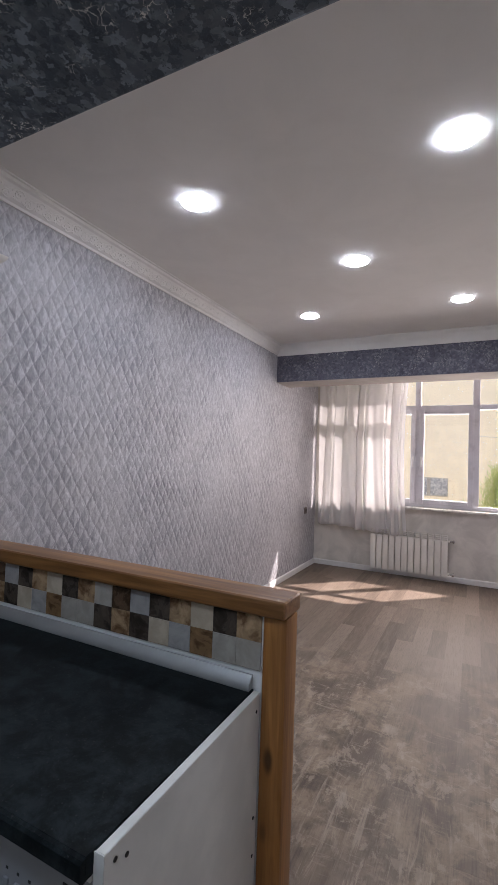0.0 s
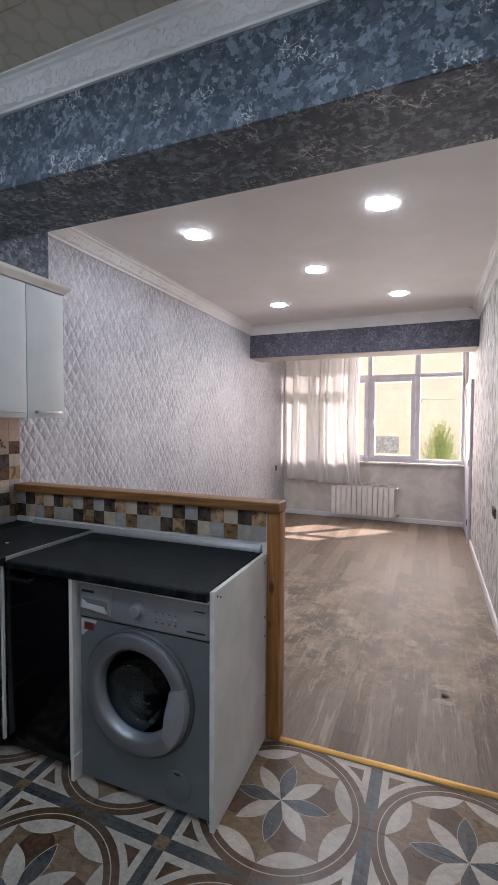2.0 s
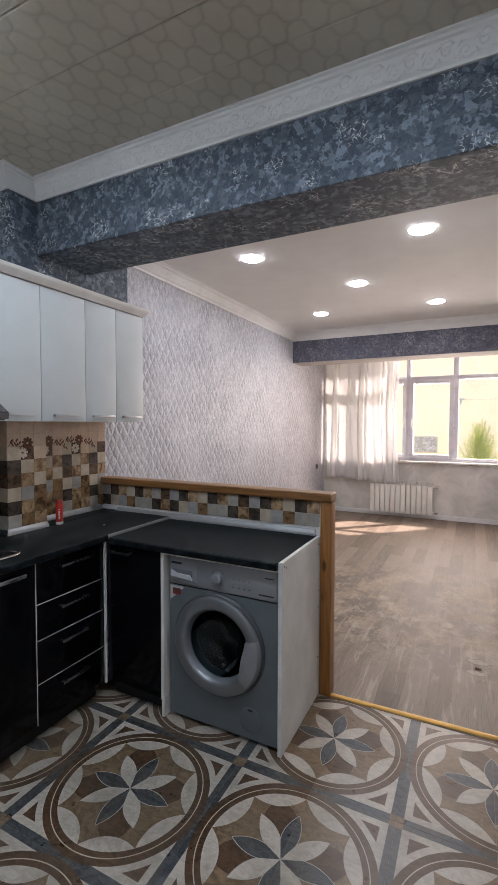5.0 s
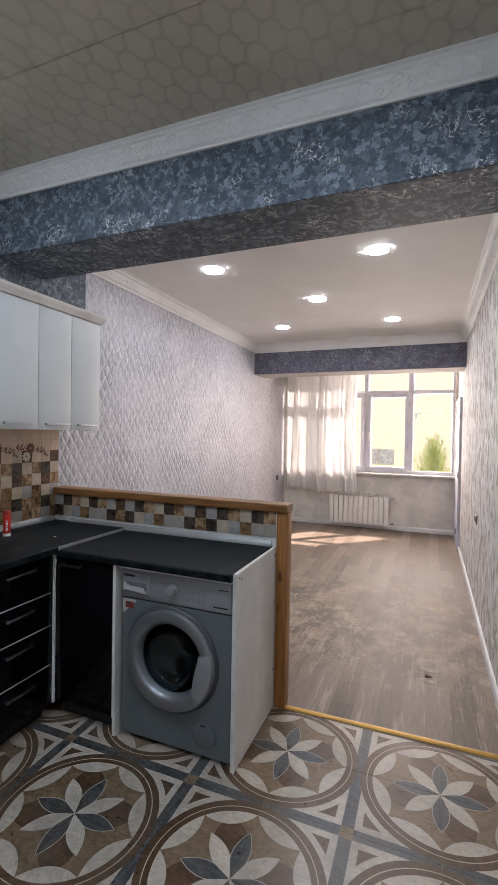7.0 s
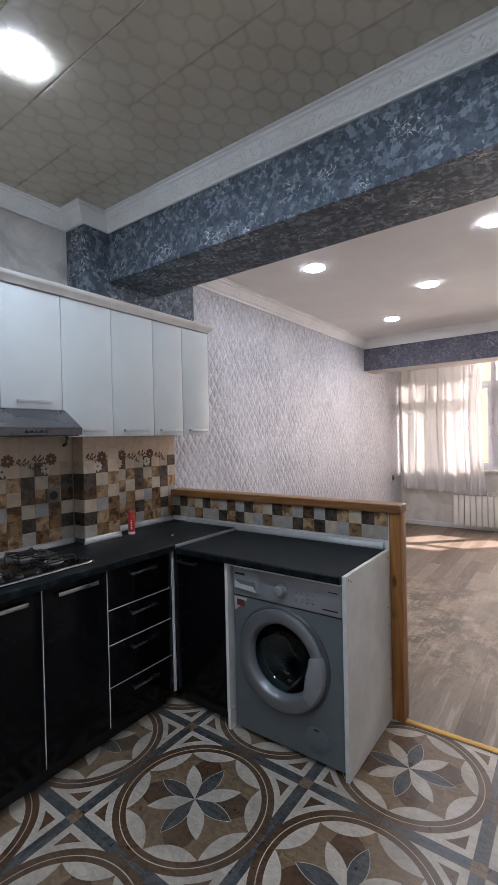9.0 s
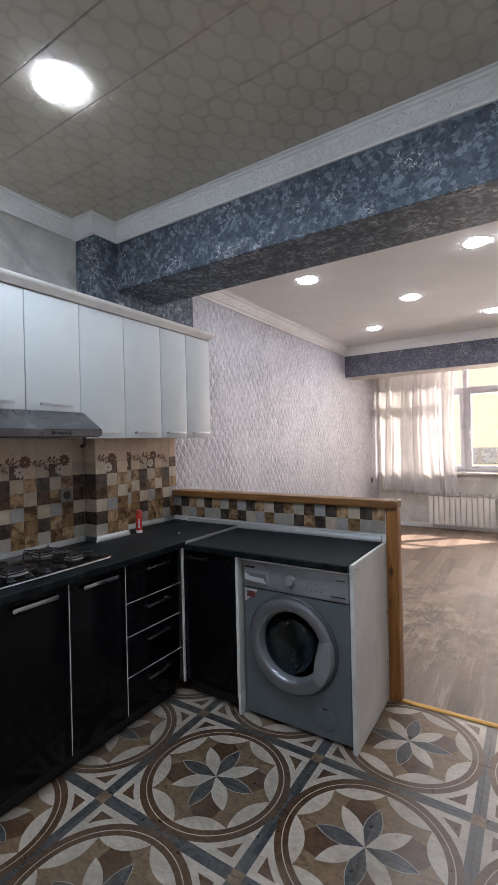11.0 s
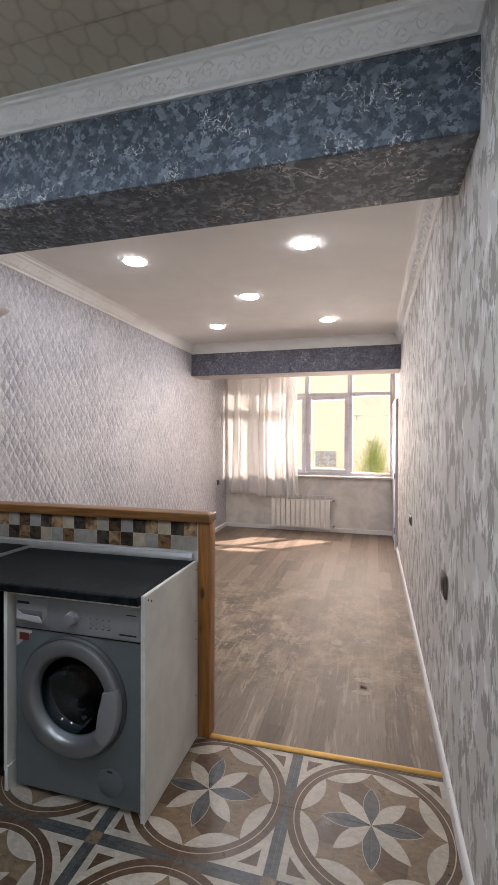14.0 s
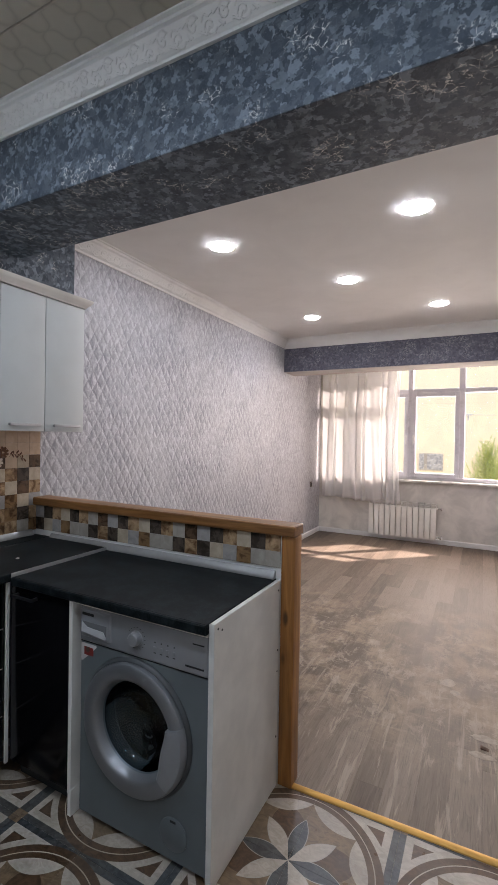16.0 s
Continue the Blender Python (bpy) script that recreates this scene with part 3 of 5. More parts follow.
def mesh_of(name, bm, material, smooth=False):
    me = bpy.data.meshes.new(name)
    bm.to_mesh(me)
    bm.free()
    me.materials.append(material)
    if smooth:
        for f in me.polygons:
            f.use_smooth = True
        me.set_sharp_from_angle(angle=radians(35))
    return me


def part(name, bm, material, parent, label="", smooth=False):
    """Links a bmesh as one mesh object under a thing or a part. Its coordinates are the world's."""
    ob = new(name, mesh_of(name, bm, material, smooth))
    ob.parent = parent
    if parent is not None:
        m = Matrix.Identity(4)
        q = parent
        while q is not None:
            m = q.matrix_parent_inverse @ q.matrix_basis @ m
            q = q.parent
        ob.matrix_parent_inverse = m.inverted()
    if label:
        tagged(ob, label)
    return ob


def thing(name, place, label, category, group="", kind=""):
    ob = new(name)
    ob.location = place
    ob.matrix_basis = Matrix.Translation(place)
    return tagged(ob, label, category, group, kind)


def structure(name, bm, material, label, category, smooth=False):
    ob = new(name, mesh_of(name, bm, material, smooth))
    return tagged(ob, label, category, kind="structure")


# ---- the shell ----
T = 0.16
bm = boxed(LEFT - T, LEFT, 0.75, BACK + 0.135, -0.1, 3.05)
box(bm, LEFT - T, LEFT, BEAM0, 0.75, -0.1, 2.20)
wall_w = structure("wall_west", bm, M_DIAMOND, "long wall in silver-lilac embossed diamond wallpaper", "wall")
bm = boxed(LEFT - T, UPPIL, BEAM0 + 0.001, 0.757, 2.2005, 3.05)
structure("wall_west_dark_strip", bm, M_CRACKLE, "dark crackled wallpaper strip on the wall under the beam", "wall")
bm = boxed(UPWALL - T, UPWALL, REAR, BEAM0, -0.1, 3.05)
box(bm, UPWALL, KLEFT, REAR, BEAM0, -0.1, 1.56)
wall_kw = structure("wall_kitchen_west", bm, M_KWALL, "grey mottled stucco wallpaper behind the wall cupboards", "wall")
bm = boxed(KLEFT + 0.001, -1.455, PIL0, PIL1, -0.1, 1.56)
box(bm, UPWALL + 0.001, UPPIL, -0.175, BEAM0, 1.5605, 3.05)
pilaster = structure("wall_pilaster", bm, M_CRACKLE, "pilaster in dark crackled wallpaper below the beam", "pilaster")
bm = boxed(RIGHT, RIGHT + T, REAR, 4.74, -0.1, 3.05)
box(bm, RIGHT, RIGHT + T, 5.66, BACK + 0.135, -0.1, 3.05)
box(bm, RIGHT, RIGHT + T, 4.74, 5.66, 2.05, 3.05)
structure("wall_east", bm, M_STROKE, "long wall in grey and silver brush-stroke wallpaper", "wall")
bm = boxed(UPWALL - T, RIGHT + T, REAR - T, REAR, -0.1, 3.05)
structure("wall_south", bm, M_WHITEWALL, "plain pale wall that closes the kitchen", "wall")

WX0, WX1, WZ0 = -1.50, 1.125, 0.905
bm = boxed(LEFT, RIGHT, BACK, BACK + 0.135, -0.1, WZ0 - 0.03)
box(bm, LEFT, WX0, BACK, BACK + 0.135, WZ0 - 0.03, 3.05)
box(bm, WX1, RIGHT, BACK, BACK + 0.135, WZ0 - 0.03, 3.05)
box(bm, WX0, WX1, BACK, BACK + 0.135, 2.62, 3.05)
structure("wall_north", bm, M_BACKWALL, "window wall in beige mottled stucco wallpaper", "wall")

bm = boxed(LEFT - 0.02, RIGHT + 0.02, BEAM1, BACK + 0.135, CEIL, 3.05)
structure("ceiling", bm, M_CEIL, "smooth white painted room ceiling", "ceiling")
bm = bmesh.new()
seams = [BEAM0] + [-0.27 - 0.26 * k for k in range(12)] + [REAR - 0.02]
for y1, y0 in zip(seams, seams[1:]):
    box(bm, UPWALL - 0.02, RIGHT + 0.02, y0 + 0.0012, y1 - 0.0012, KCEIL, KCEIL + 0.03, 0.003, 1)
box(bm, UPWALL - 0.02, RIGHT + 0.02, REAR - 0.02, BEAM0, KCEIL + 0.034, 3.05)
structure("ceiling_kitchen", bm, M_KCEIL, "greenish-grey embossed panel ceiling of the kitchen", "ceiling")
bm = boxed(LEFT - 0.02, RIGHT + 0.02, BEAM0, BEAM1, BEAMZ, 3.05, 0.006, 2)
structure("beam", bm, M_CRACKLE, "deep ceiling beam in dark crackled wallpaper", "beam")
bm = boxed(LEFT - 0.02, RIGHT - 0.002, FAR0, FAR1, FARZ, 3.05, 0.005, 2)
beam_far = structure("beam_far", bm, M_CRACKLE_FAR, "shallow ceiling beam in dark crackled wallpaper by the window", "beam")
M_SOFFIT = plaster("beige_soffit_paint", (0.46, 0.42, 0.385), 0.85, 0.12)
M_SOFFIT.node_tree.nodes["Principled BSDF"].inputs["Specular IOR Level"].default_value = 0.08
part("soffit", boxed(LEFT - 0.015, RIGHT - 0.004, FAR0 + 0.004, FAR1 - 0.003, FARZ - 0.004, FARZ + 0.001), M_SOFFIT, beam_far, "plain beige underside")

# floors: bed below, pieces above
bm = boxed(LEFT - T, RIGHT + T, 0.56, BACK + 0.135, -0.1, -0.011)
floor_room = structure("floor", bm, M_GROUT, "greyed oak laminate floor with dried wash marks", "floor")
bm = boxed(KLEFT - T, RIGHT + T, REAR - T, 0.56, -0.1, -0.0012)
floor_kitchen = structure("floor_kitchen", bm, M_GROUT, "patterned porcelain floor of cream, brown and slate medallions", "floor")

# ---- mouldings ----
LIVCROWN = [(0.0, -0.105), (0.010, -0.105), (0.014, -0.092), (0.030, -0.080), (0.052, -0.045), (0.062, -0.030), (0.075, -0.022), (0.078, -0.008), (0.090, -0.006), (0.090, 0.0), (0.0, 0.0)]
COVE = [(0.0, -0.115), (0.010, -0.115), (0.018, -0.095), (0.035, -0.062), (0.062, -0.032), (0.095, -0.016), (0.105, -0.010), (0.105, 0.0), (0.0, 0.0)]


def cornice(name, profile, start, end, out, m0, m1, label, material=None):
    ob = structure(name, sweep(profile, start, end, out, m0, m1), material or M_CORNICE, label, "cornice")
    if material is None:
        a, b, o = Vector(start), Vector(end), Vector(out)
        d = (b - a).normalized()
        lo, hi = profile[3], profile[4]
        bm = bmesh.new()

        def at(s, v):
            """A point of the sloping face, s along and v from its lower to its upper edge (0 to 1)."""
            return a + d * s + o * (lo[0] + (hi[0] - lo[0]) * v - 0.001) + Vector((0, 0, lo[1] + (hi[1] - lo[1]) * v + 0.001))

        length, pitch, s, k = (b - a).length, 0.060, 0.07, 0
        while s < length - 0.11:
            flip = 1 if k % 2 else -1
            pts = []
            for i in range(13):
                w = i / 12
                ang, r = flip * (0.4 + 8.2 * w), 0.023 * (1 - w) + 0.004
                pts.append(at(s + r * math.cos(ang), 0.5 + 0.95 * flip * 0.2 + r * math.sin(ang) / 0.045))
            tube(bm, pts, 0.0042, 5)
            tube(bm, [at(s + 0.02, 0.5 - 0.3 * flip), at(s + 0.042, 0.5 - 0.55 * flip), at(s + 0.058, 0.5 - 0.2 * flip)], 0.0048, 5)
            tube(bm, [at(s + 0.034, 0.5 + 0.15 * flip), at(s + 0.046, 0.5 + 0.50 * flip)], 0.0046, 5)
            tube(bm, [at(s - 0.012, 0.95), at(s + 0.002, 0.80), at(s + 0.018, 0.95)], 0.0040, 5)
            tube(bm, [at(s + 0.030, 0.06), at(s + 0.044, 0.18), at(s + 0.054, 0.06)], 0.0040, 5)
            s += pitch
            k += 1
        if k:
            tagged(part("scrollwork", bm, M_CORNICE, ob, smooth=True), kind="stuff")
        else:
            bm.free()
    return ob


cornice("trim_cornice_west", LIVCROWN, (LEFT, BEAM1, CEIL), (LEFT, FAR0, CEIL), (1, 0, 0), 0, -1, "white cast cornice with scrollwork above the diamond wallpaper")
cornice("trim_cornice_east", LIVCROWN, (RIGHT, BEAM1, CEIL), (RIGHT, FAR0, CEIL), (-1, 0, 0), 0, -1, "white cast cornice with scrollwork above the brush-stroke wallpaper")
cornice("trim_cornice_far_beam", COVE, (LEFT, FAR0, CEIL), (RIGHT, FAR0, CEIL), (0, -1, 0), 1, -1, "plain white coved cornice along the far beam", M_PLAINTRIM)
KCROWN = [(0.0, -0.088), (0.012, -0.088), (0.016, -0.080), (0.028, -0.072), (0.056, -0.036), (0.064, -0.024), (0.074, -0.020), (0.076, -0.010), (0.088, -0.007), (0.088, 0.0), (0.0, 0.0)]
cornice("trim_cornice_beam", KCROWN, (UPPIL, BEAM0, KCEIL), (RIGHT, BEAM0, KCEIL), (0, -1, 0), 1, -1, "white cast cornice with scrollwork along the beam")
cornice("trim_cornice_pilaster", KCROWN, (UPPIL, -0.175, KCEIL), (UPPIL, BEAM0, KCEIL), (1, 0, 0), -1, -1, "white cast cornice turning round the pilaster")
cornice("trim_cornice_pilaster_side", KCROWN, (UPWALL, -0.175, KCEIL), (UPPIL, -0.175, KCEIL), (0, -1, 0), 1, 1, "white cast cornice on the pilaster's side")
cornice("trim_cornice_kitchen_west", KCROWN, (UPWALL, REAR, KCEIL), (UPWALL, -0.175, KCEIL), (1, 0, 0), 0, -1, "white cast cornice above the kitchen's grey wall")
cornice("trim_cornice_kitchen_east", KCROWN, (RIGHT, REAR, KCEIL), (RIGHT, BEAM0, KCEIL), (-1, 0, 0), 0, -1, "white cast cornice in the kitchen")

SKIRT = [(0.0, 0.0), (0.016, 0.0), (0.016, 0.058), (0.011, 0.066), (0.006, 0.070), (0.0, 0.070)]
structure("baseboard_west", sweep(SKIRT, (LEFT, UP1, 0.001), (LEFT, BACK, 0.001), (1, 0, 0), 0, -1), M_BASE, "white plastic baseboard below the diamond wallpaper", "baseboard")
structure("baseboard_north", sweep(SKIRT, (LEFT, BACK, 0.001), (RIGHT, BACK, 0.001), (0, -1, 0), 1, 0), M_BASE, "white plastic baseboard below the window", "baseboard")
structure("baseboard_east", sweep(SKIRT, (RIGHT, 0.42, 0.001), (RIGHT, 4.70, 0.001), (-1, 0, 0)), M_BASE, "white plastic baseboard below the brush-stroke wallpaper", "baseboard")
structure("baseboard_kitchen_east", sweep(SKIRT, (RIGHT, REAR, 0.001), (RIGHT, 0.417, 0.001), (-1, 0, 0)), M_BASE, "white plastic baseboard on the kitchen tiles", "baseboard")

HALF = [(0.017 * math.cos(a), 0.009 * math.sin(a)) for a in [math.pi * i / 8 for i in range(9)]]
bm = sweep([(p, q + 0.0005) for p, q in HALF], (0.065, 0.553, 0.0), (RIGHT - 0.017, 0.580, 0.0), (0, -1, 0))
structure("trim_threshold", bm, M_GOLD, "gold-coloured metal threshold strip between tiles and laminate", "threshold strip")

# ---- ceiling lamps ----
def panel_lamp(place, z, group, label, light=None, r=0.077):
    x, y = place
    ob = thing("ceiling_lamp", (x, y, z), label, "ceiling light", group)
    part("lamp_rim", lathe([(r - 0.006, 0.0), (r + 0.0007, 0.0), (r + 0.0007, -0.0030), (r - 0.006, -0.0030)], "z", (x, y, z), 40, True), M_PVC, ob, smooth=True)
    part("diffuser", lathe([(r, -0.0032), (r - 0.0002, -0.0055), (r - 0.004, -0.0075), (0.03, -0.0085)], "z", (x, y, z), 40), light or M_LAMP, ob, "glowing cool white diffuser", True)
    return ob


first = panel_lamp((-0.822, 1.356), CEIL, "round ceiling lights of the room", "lit round flush LED panel in the white ceiling")
for x, y in ((0.408, 1.380), (-0.230, 2.335), (0.370, 3.300), (-0.873, 3.282)):
    copy_thing(first, pose(x, y, CEIL))
kitchen_lamp = panel_lamp((-0.785, -0.919), KCEIL, "round ceiling lights of the kitchen", "lit round flush LED panel in the embossed kitchen ceiling", M_LAMP_COOL, 0.083)
for x, y in ((0.42, -0.97), (-0.20, -2.55)):
    copy_thing(kitchen_lamp, pose(x, y, KCEIL))

# ---- window ----
WY = BACK + 0.06
window = structure("window_1", boxed(WX0, WX1, WY, WY + 0.07, WZ0, WZ0 + 0.055, 0.004), M_PVC, "white plastic window with transom lights and casements", "window")
part("window_frame", boxed(WX1 - 0.035, WX1, WY, WY + 0.07, WZ0 + 0.055, 2.62, 0.004), M_PVC, window)
part("window_frame", boxed(WX0, WX0 + 0.05, WY, WY + 0.07, WZ0 + 0.055, 2.62, 0.004), M_PVC, window)
part("mullion", boxed(0.445, 0.525, WY, WY + 0.07, WZ0 + 0.055, 2.62, 0.004), M_PVC, window)
part("mullion", boxed(-0.245, -0.175, WY, WY + 0.07, WZ0 + 0.055, 2.62, 0.004), M_PVC, window)
part("mullion", boxed(-0.90, -0.83, WY, WY + 0.07, WZ0 + 0.055, 2.62, 0.004), M_PVC, window)
for a, b in ((-1.45, -0.90), (-0.83, -0.245), (-0.175, 0.445), (0.525, WX1 - 0.035)):
    part("transom", boxed(a, b, WY, WY + 0.07, 2.185, 2.25, 0.004), M_PVC, window)
    part("pane", boxed(a, b, WY + 0.03, WY + 0.036, 2.25, 2.62), M_GLASS, window).visible_shadow = False
part("pane", boxed(0.525, WX1 - 0.035, WY + 0.03, WY + 0.036, WZ0 + 0.055, 2.185), M_GLASS, window).visible_shadow = False


def sash(x0, x1, handle_x):
    z0, z1, w = WZ0 + 0.045, 2.195, 0.062
    s = part("sash", boxed(x0, x0 + w, WY - 0.018, WY + 0.05, z0, z1, 0.005), M_PVC, window)
    part("sash_rail", boxed(x1 - w, x1, WY - 0.018, WY + 0.05, z0, z1, 0.005), M_PVC, s)
    part("sash_rail", boxed(x0 + w, x1 - w, WY - 0.017, WY + 0.05, z0, z0 + w, 0.004), M_PVC, s)
    part("sash_rail", boxed(x0 + w, x1 - w, WY - 0.017, WY + 0.05, z1 - w, z1, 0.004), M_PVC, s)
    part("pane", boxed(x0 + w, x1 - w, WY + 0.02, WY + 0.026, z0 + w, z1 - w), M_GLASS, s).visible_shadow = False
    bm = boxed(handle_x - 0.013, handle_x + 0.013, WY - 0.028, WY - 0.018, 1.50, 1.57, 0.004)
    box(bm, handle_x - 0.010, handle_x + 0.010, WY - 0.055, WY - 0.028, 1.535, 1.558, 0.004)
    box(bm, handle_x - 0.010, handle_x + 0.010, WY - 0.062, WY - 0.048, 1.43, 1.558, 0.005)
    part("window_handle", bm, M_BASE, s, "white lever handle", True)


sash(-0.190, 0.460, -0.158)
sash(-0.845, -0.230, -0.262)
bm = boxed(WX0 - 0.04, RIGHT - 0.001, BACK - 0.075, WY + 0.001, WZ0 - 0.03, WZ0, 0.008, 3)
part("window_sill", bm, plain("sill_marble", (0.62, 0.60, 0.58), 0.3, 0.0, 0.2, 14.0), window, "pale marbled sill board")

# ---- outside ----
M_FACADE = plaster("glowing_cream_render", (0.74, 0.64, 0.45), 0.85, 0.06)
# self-glow added to the render in place of daylight on the wall
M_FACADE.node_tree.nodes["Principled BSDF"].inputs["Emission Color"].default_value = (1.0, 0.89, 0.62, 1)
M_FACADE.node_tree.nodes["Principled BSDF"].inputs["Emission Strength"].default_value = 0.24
M_STONE = plain("grey_stone", (0.70, 0.68, 0.62), 0.9, 0.0, 0.4, 30.0)
M_EARTH = plain("dry_ground", (0.30, 0.26, 0.20), 0.95, 0.0, 0.3)
structure("ground", boxed(-60, 60, BACK + 0.31, 90, -0.9, -0.6), M_EARTH, "dry bare ground outside the window", "ground")

facade = thing("neighbouring_house", (0, 9.3, -0.6), "cream-rendered house wall outside the window, with daylight added as a glow", "house")
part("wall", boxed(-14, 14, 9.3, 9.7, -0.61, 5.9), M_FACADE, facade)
M_GRIT = plain("mottled_grey_panel", (0.78, 0.74, 0.65), 0.9, 0.0, 0.38, 26.0)
w = part("window", boxed(-0.495, 0.005, 9.27, 9.299, 0.84, 1.215, 0.008), plain("pale_frame", (0.74, 0.66, 0.50), 0.8), facade, "small boarded opening in a pale frame")
part("panel", boxed(-0.485, -0.385, 9.255, 9.269, 0.86, 1.195, 0.004, 1), M_GRIT, w, "mottled grey board")
part("panel", boxed(-0.320, -0.005, 9.255, 9.269, 0.86, 1.195, 0.004, 1), M_GRIT, w, "mottled grey board")
part("bracket", boxed(0.40, 0.54, 9.262, 9.299, 2.035, 2.070, 0.006, 1), M_STONE, facade)
part("bracket", boxed(0.455, 0.485, 9.270, 9.299, 1.93, 2.034, 0.004, 1), M_STONE, facade)
part("cable", tube(bmesh.new(), [(0.40 + 0.2 * k, 9.285, 2.06 - 0.02 * math.sin(k * 0.6)) for k in range(5)], 0.006, 6), M_STONE, facade)


def conifer(x, y, z, h, r):
    ob = thing("conifer_shrub", (x, y, z), "yellow-green conifer shrub before the house wall", "shrub")
    rng = random.Random(4)
    part("trunk", tube(bmesh.new(), [(x, y, z), (x + 0.01, y, z + h * 0.2), (x, y, z + h * 0.4)], 0.03, 8), plain("bark", (0.10, 0.07, 0.05), 0.9), ob)
    vs, fs = [], []
    for k in range(270):                                  # feathery fronds that rise from the stem
        t = rng.random() ** 1.15 * 0.86
        a = rng.uniform(0, 2 * math.pi)
        reach = r * (1 - t) ** 1.25 * rng.uniform(0.35, 1.05)
        rise = rng.uniform(0.30, 0.62) * (0.35 + 0.65 * (1 - t)) + 0.10
        base = Vector((x, y, z + 0.05 + t * h * 0.80))
        flat = Vector((math.cos(a), math.sin(a), 0))
        for q in range(34):
            u = (q + rng.random()) / 34
            c = base + flat * (reach * u) + Vector((0, 0, rise * u * u + 0.10 * u))
            d = (flat * rng.uniform(0.1, 0.7) + Vector((rng.uniform(-0.6, 0.6), rng.uniform(-0.6, 0.6), rng.uniform(0.5, 1.3)))).normalized()
            s = d.cross(Vector((rng.uniform(-1, 1), rng.uniform(-1, 1), rng.uniform(-1, 1)))).normalized()
            ln, wd = rng.uniform(0.05, 0.13) * (1.15 - 0.5 * u), rng.uniform(0.004, 0.008)
            i = len(vs)
            vs += [c - s * wd, c + d * ln * 0.5 + s * wd * 1.2, c + d * ln, c + d * ln * 0.5 - s * wd * 1.4]
            fs.append((i, i + 1, i + 2, i + 3))
    me = bpy.data.meshes.new("crown")
    me.from_pydata(vs, [], fs)
    g = Graph("conifer_leaf", 0.6)
    leaf = g.mix(g.island(), rgb(0.42, 0.52, 0.17), rgb(0.84, 0.85, 0.46))
    g.color(leaf)
    tl = g.tree.nodes.new("ShaderNodeBsdfTranslucent")
    g.put(tl.inputs["Color"], rgb(0.76, 0.80, 0.34))
    mx = g.tree.nodes.new("ShaderNodeMixShader")
    mx.inputs[0].default_value = 0.5
    g.tree.links.new(g.bsdf.outputs[0], mx.inputs[1])
    g.tree.links.new(tl.outputs[0], mx.inputs[2])
    g.tree.links.new(mx.outputs[0], g.tree.nodes["Material Output"].inputs[0])
    me.materials.append(g.mat)
    cr = new("crown", me)
    cr.parent = ob
    cr.matrix_parent_inverse = ob.matrix_basis.inverted()
    tagged(cr, kind="stuff")


conifer(0.86, 8.6, -0.6, 2.45, 1.18)
PIL = -1.455                         # face of the pilaster
TOPL = 0.90                          # worktop along the wall, a little above the other
TT = 0.0715                          # mosaic squares

# ---- low wall with its timber rail ----
low_wall = structure("wall_low", boxed(LEFT, 0.003, UP0 + 0.006, UP1 - 0.006, 0.0, 1.075), M_WHITEWALL, "low wall between kitchen and room", "low wall")
rail = thing("partition_rail", (0.037, 0.567, 0), "varnished pine rail and post capping the low wall", "wooden rail")
part("rail_cap", boxed(LEFT + 0.001, 0.0705, 0.510, 0.621, 1.075, 1.121, 0.010, 3), M_PINE_X, rail, smooth=True)
part("post", boxed(0.0055, 0.0690, 0.5285, 0.606, 0.001, 1.0745, 0.006, 2), M_PINE_Z, rail, smooth=True)
QUARTER = [(0.0, 0.0), (0.022, 0.0), (0.022, 0.005), (0.018, 0.016), (0.010, 0.028), (0.004, 0.034), (0.0, 0.034)]
structure("trim_worktop_edge", sweep(QUARTER, (PIL + 0.02, UP0, 0.8865), (-0.020, UP0, 0.8865), (0, -1, 0)), M_ALU, "aluminium edge strip between worktop and mosaic", "edge strip", True)
structure("trim_worktop_wall", sweep(QUARTER, (LEFT + 0.004, PIL1 + 0.002, TOPL), (LEFT + 0.004, UP0 - 0.025, TOPL), (1, 0, 0)), M_ALU, "aluminium edge strip along the wall", "edge strip", True)
structure("trim_worktop_pilaster", sweep(QUARTER, (PIL, PIL0 - 0.002, TOPL), (PIL, PIL1, TOPL), (1, 0, 0), -1, 0), M_ALU, "aluminium edge strip at the foot of the pilaster", "edge strip", True)
structure("trim_worktop_left", sweep(QUARTER, (KLEFT, -2.0, TOPL), (KLEFT, PIL0 - 0.002, TOPL), (1, 0, 0), 0, -1), M_ALU, "aluminium edge strip behind the hob", "edge strip", True)

# ---- worktops ----
wt_a = thing("worktop", (-0.5, 0.25, 0.85), "charcoal laminate worktop over the washing machine", "worktop")
part("worktop_slab", boxed(-0.9875, -0.0160, -0.020, UP0, 0.850, 0.886, 0.001, 1), M_WORKTOP, wt_a, smooth=True)
part("front_nosing", sweep([(0.0, 0.0), (0.006, 0.001), (0.010, 0.006), (0.0105, 0.018), (0.010, 0.030), (0.006, 0.0345), (0.0, 0.0355)], (-0.9875, -0.020, 0.850), (-0.0160, -0.020, 0.850), (0, -1, 0)), M_WORKTOP, wt_a, smooth=True)
wt_b = thing("worktop", (-1.3, -0.7, 0.865), "charcoal laminate worktop carrying the gas hob", "worktop")
bm = boxed(PIL, -0.9935, -2.0, UP0, 0.865, TOPL, 0.007, 3)
box(bm, LEFT, PIL, PIL1 + 0.001, UP0, 0.865, TOPL)
box(bm, KLEFT, PIL, -2.0, PIL0 - 0.002, 0.865, TOPL)
part("worktop_slab", bm, M_WORKTOP, wt_b, smooth=True)
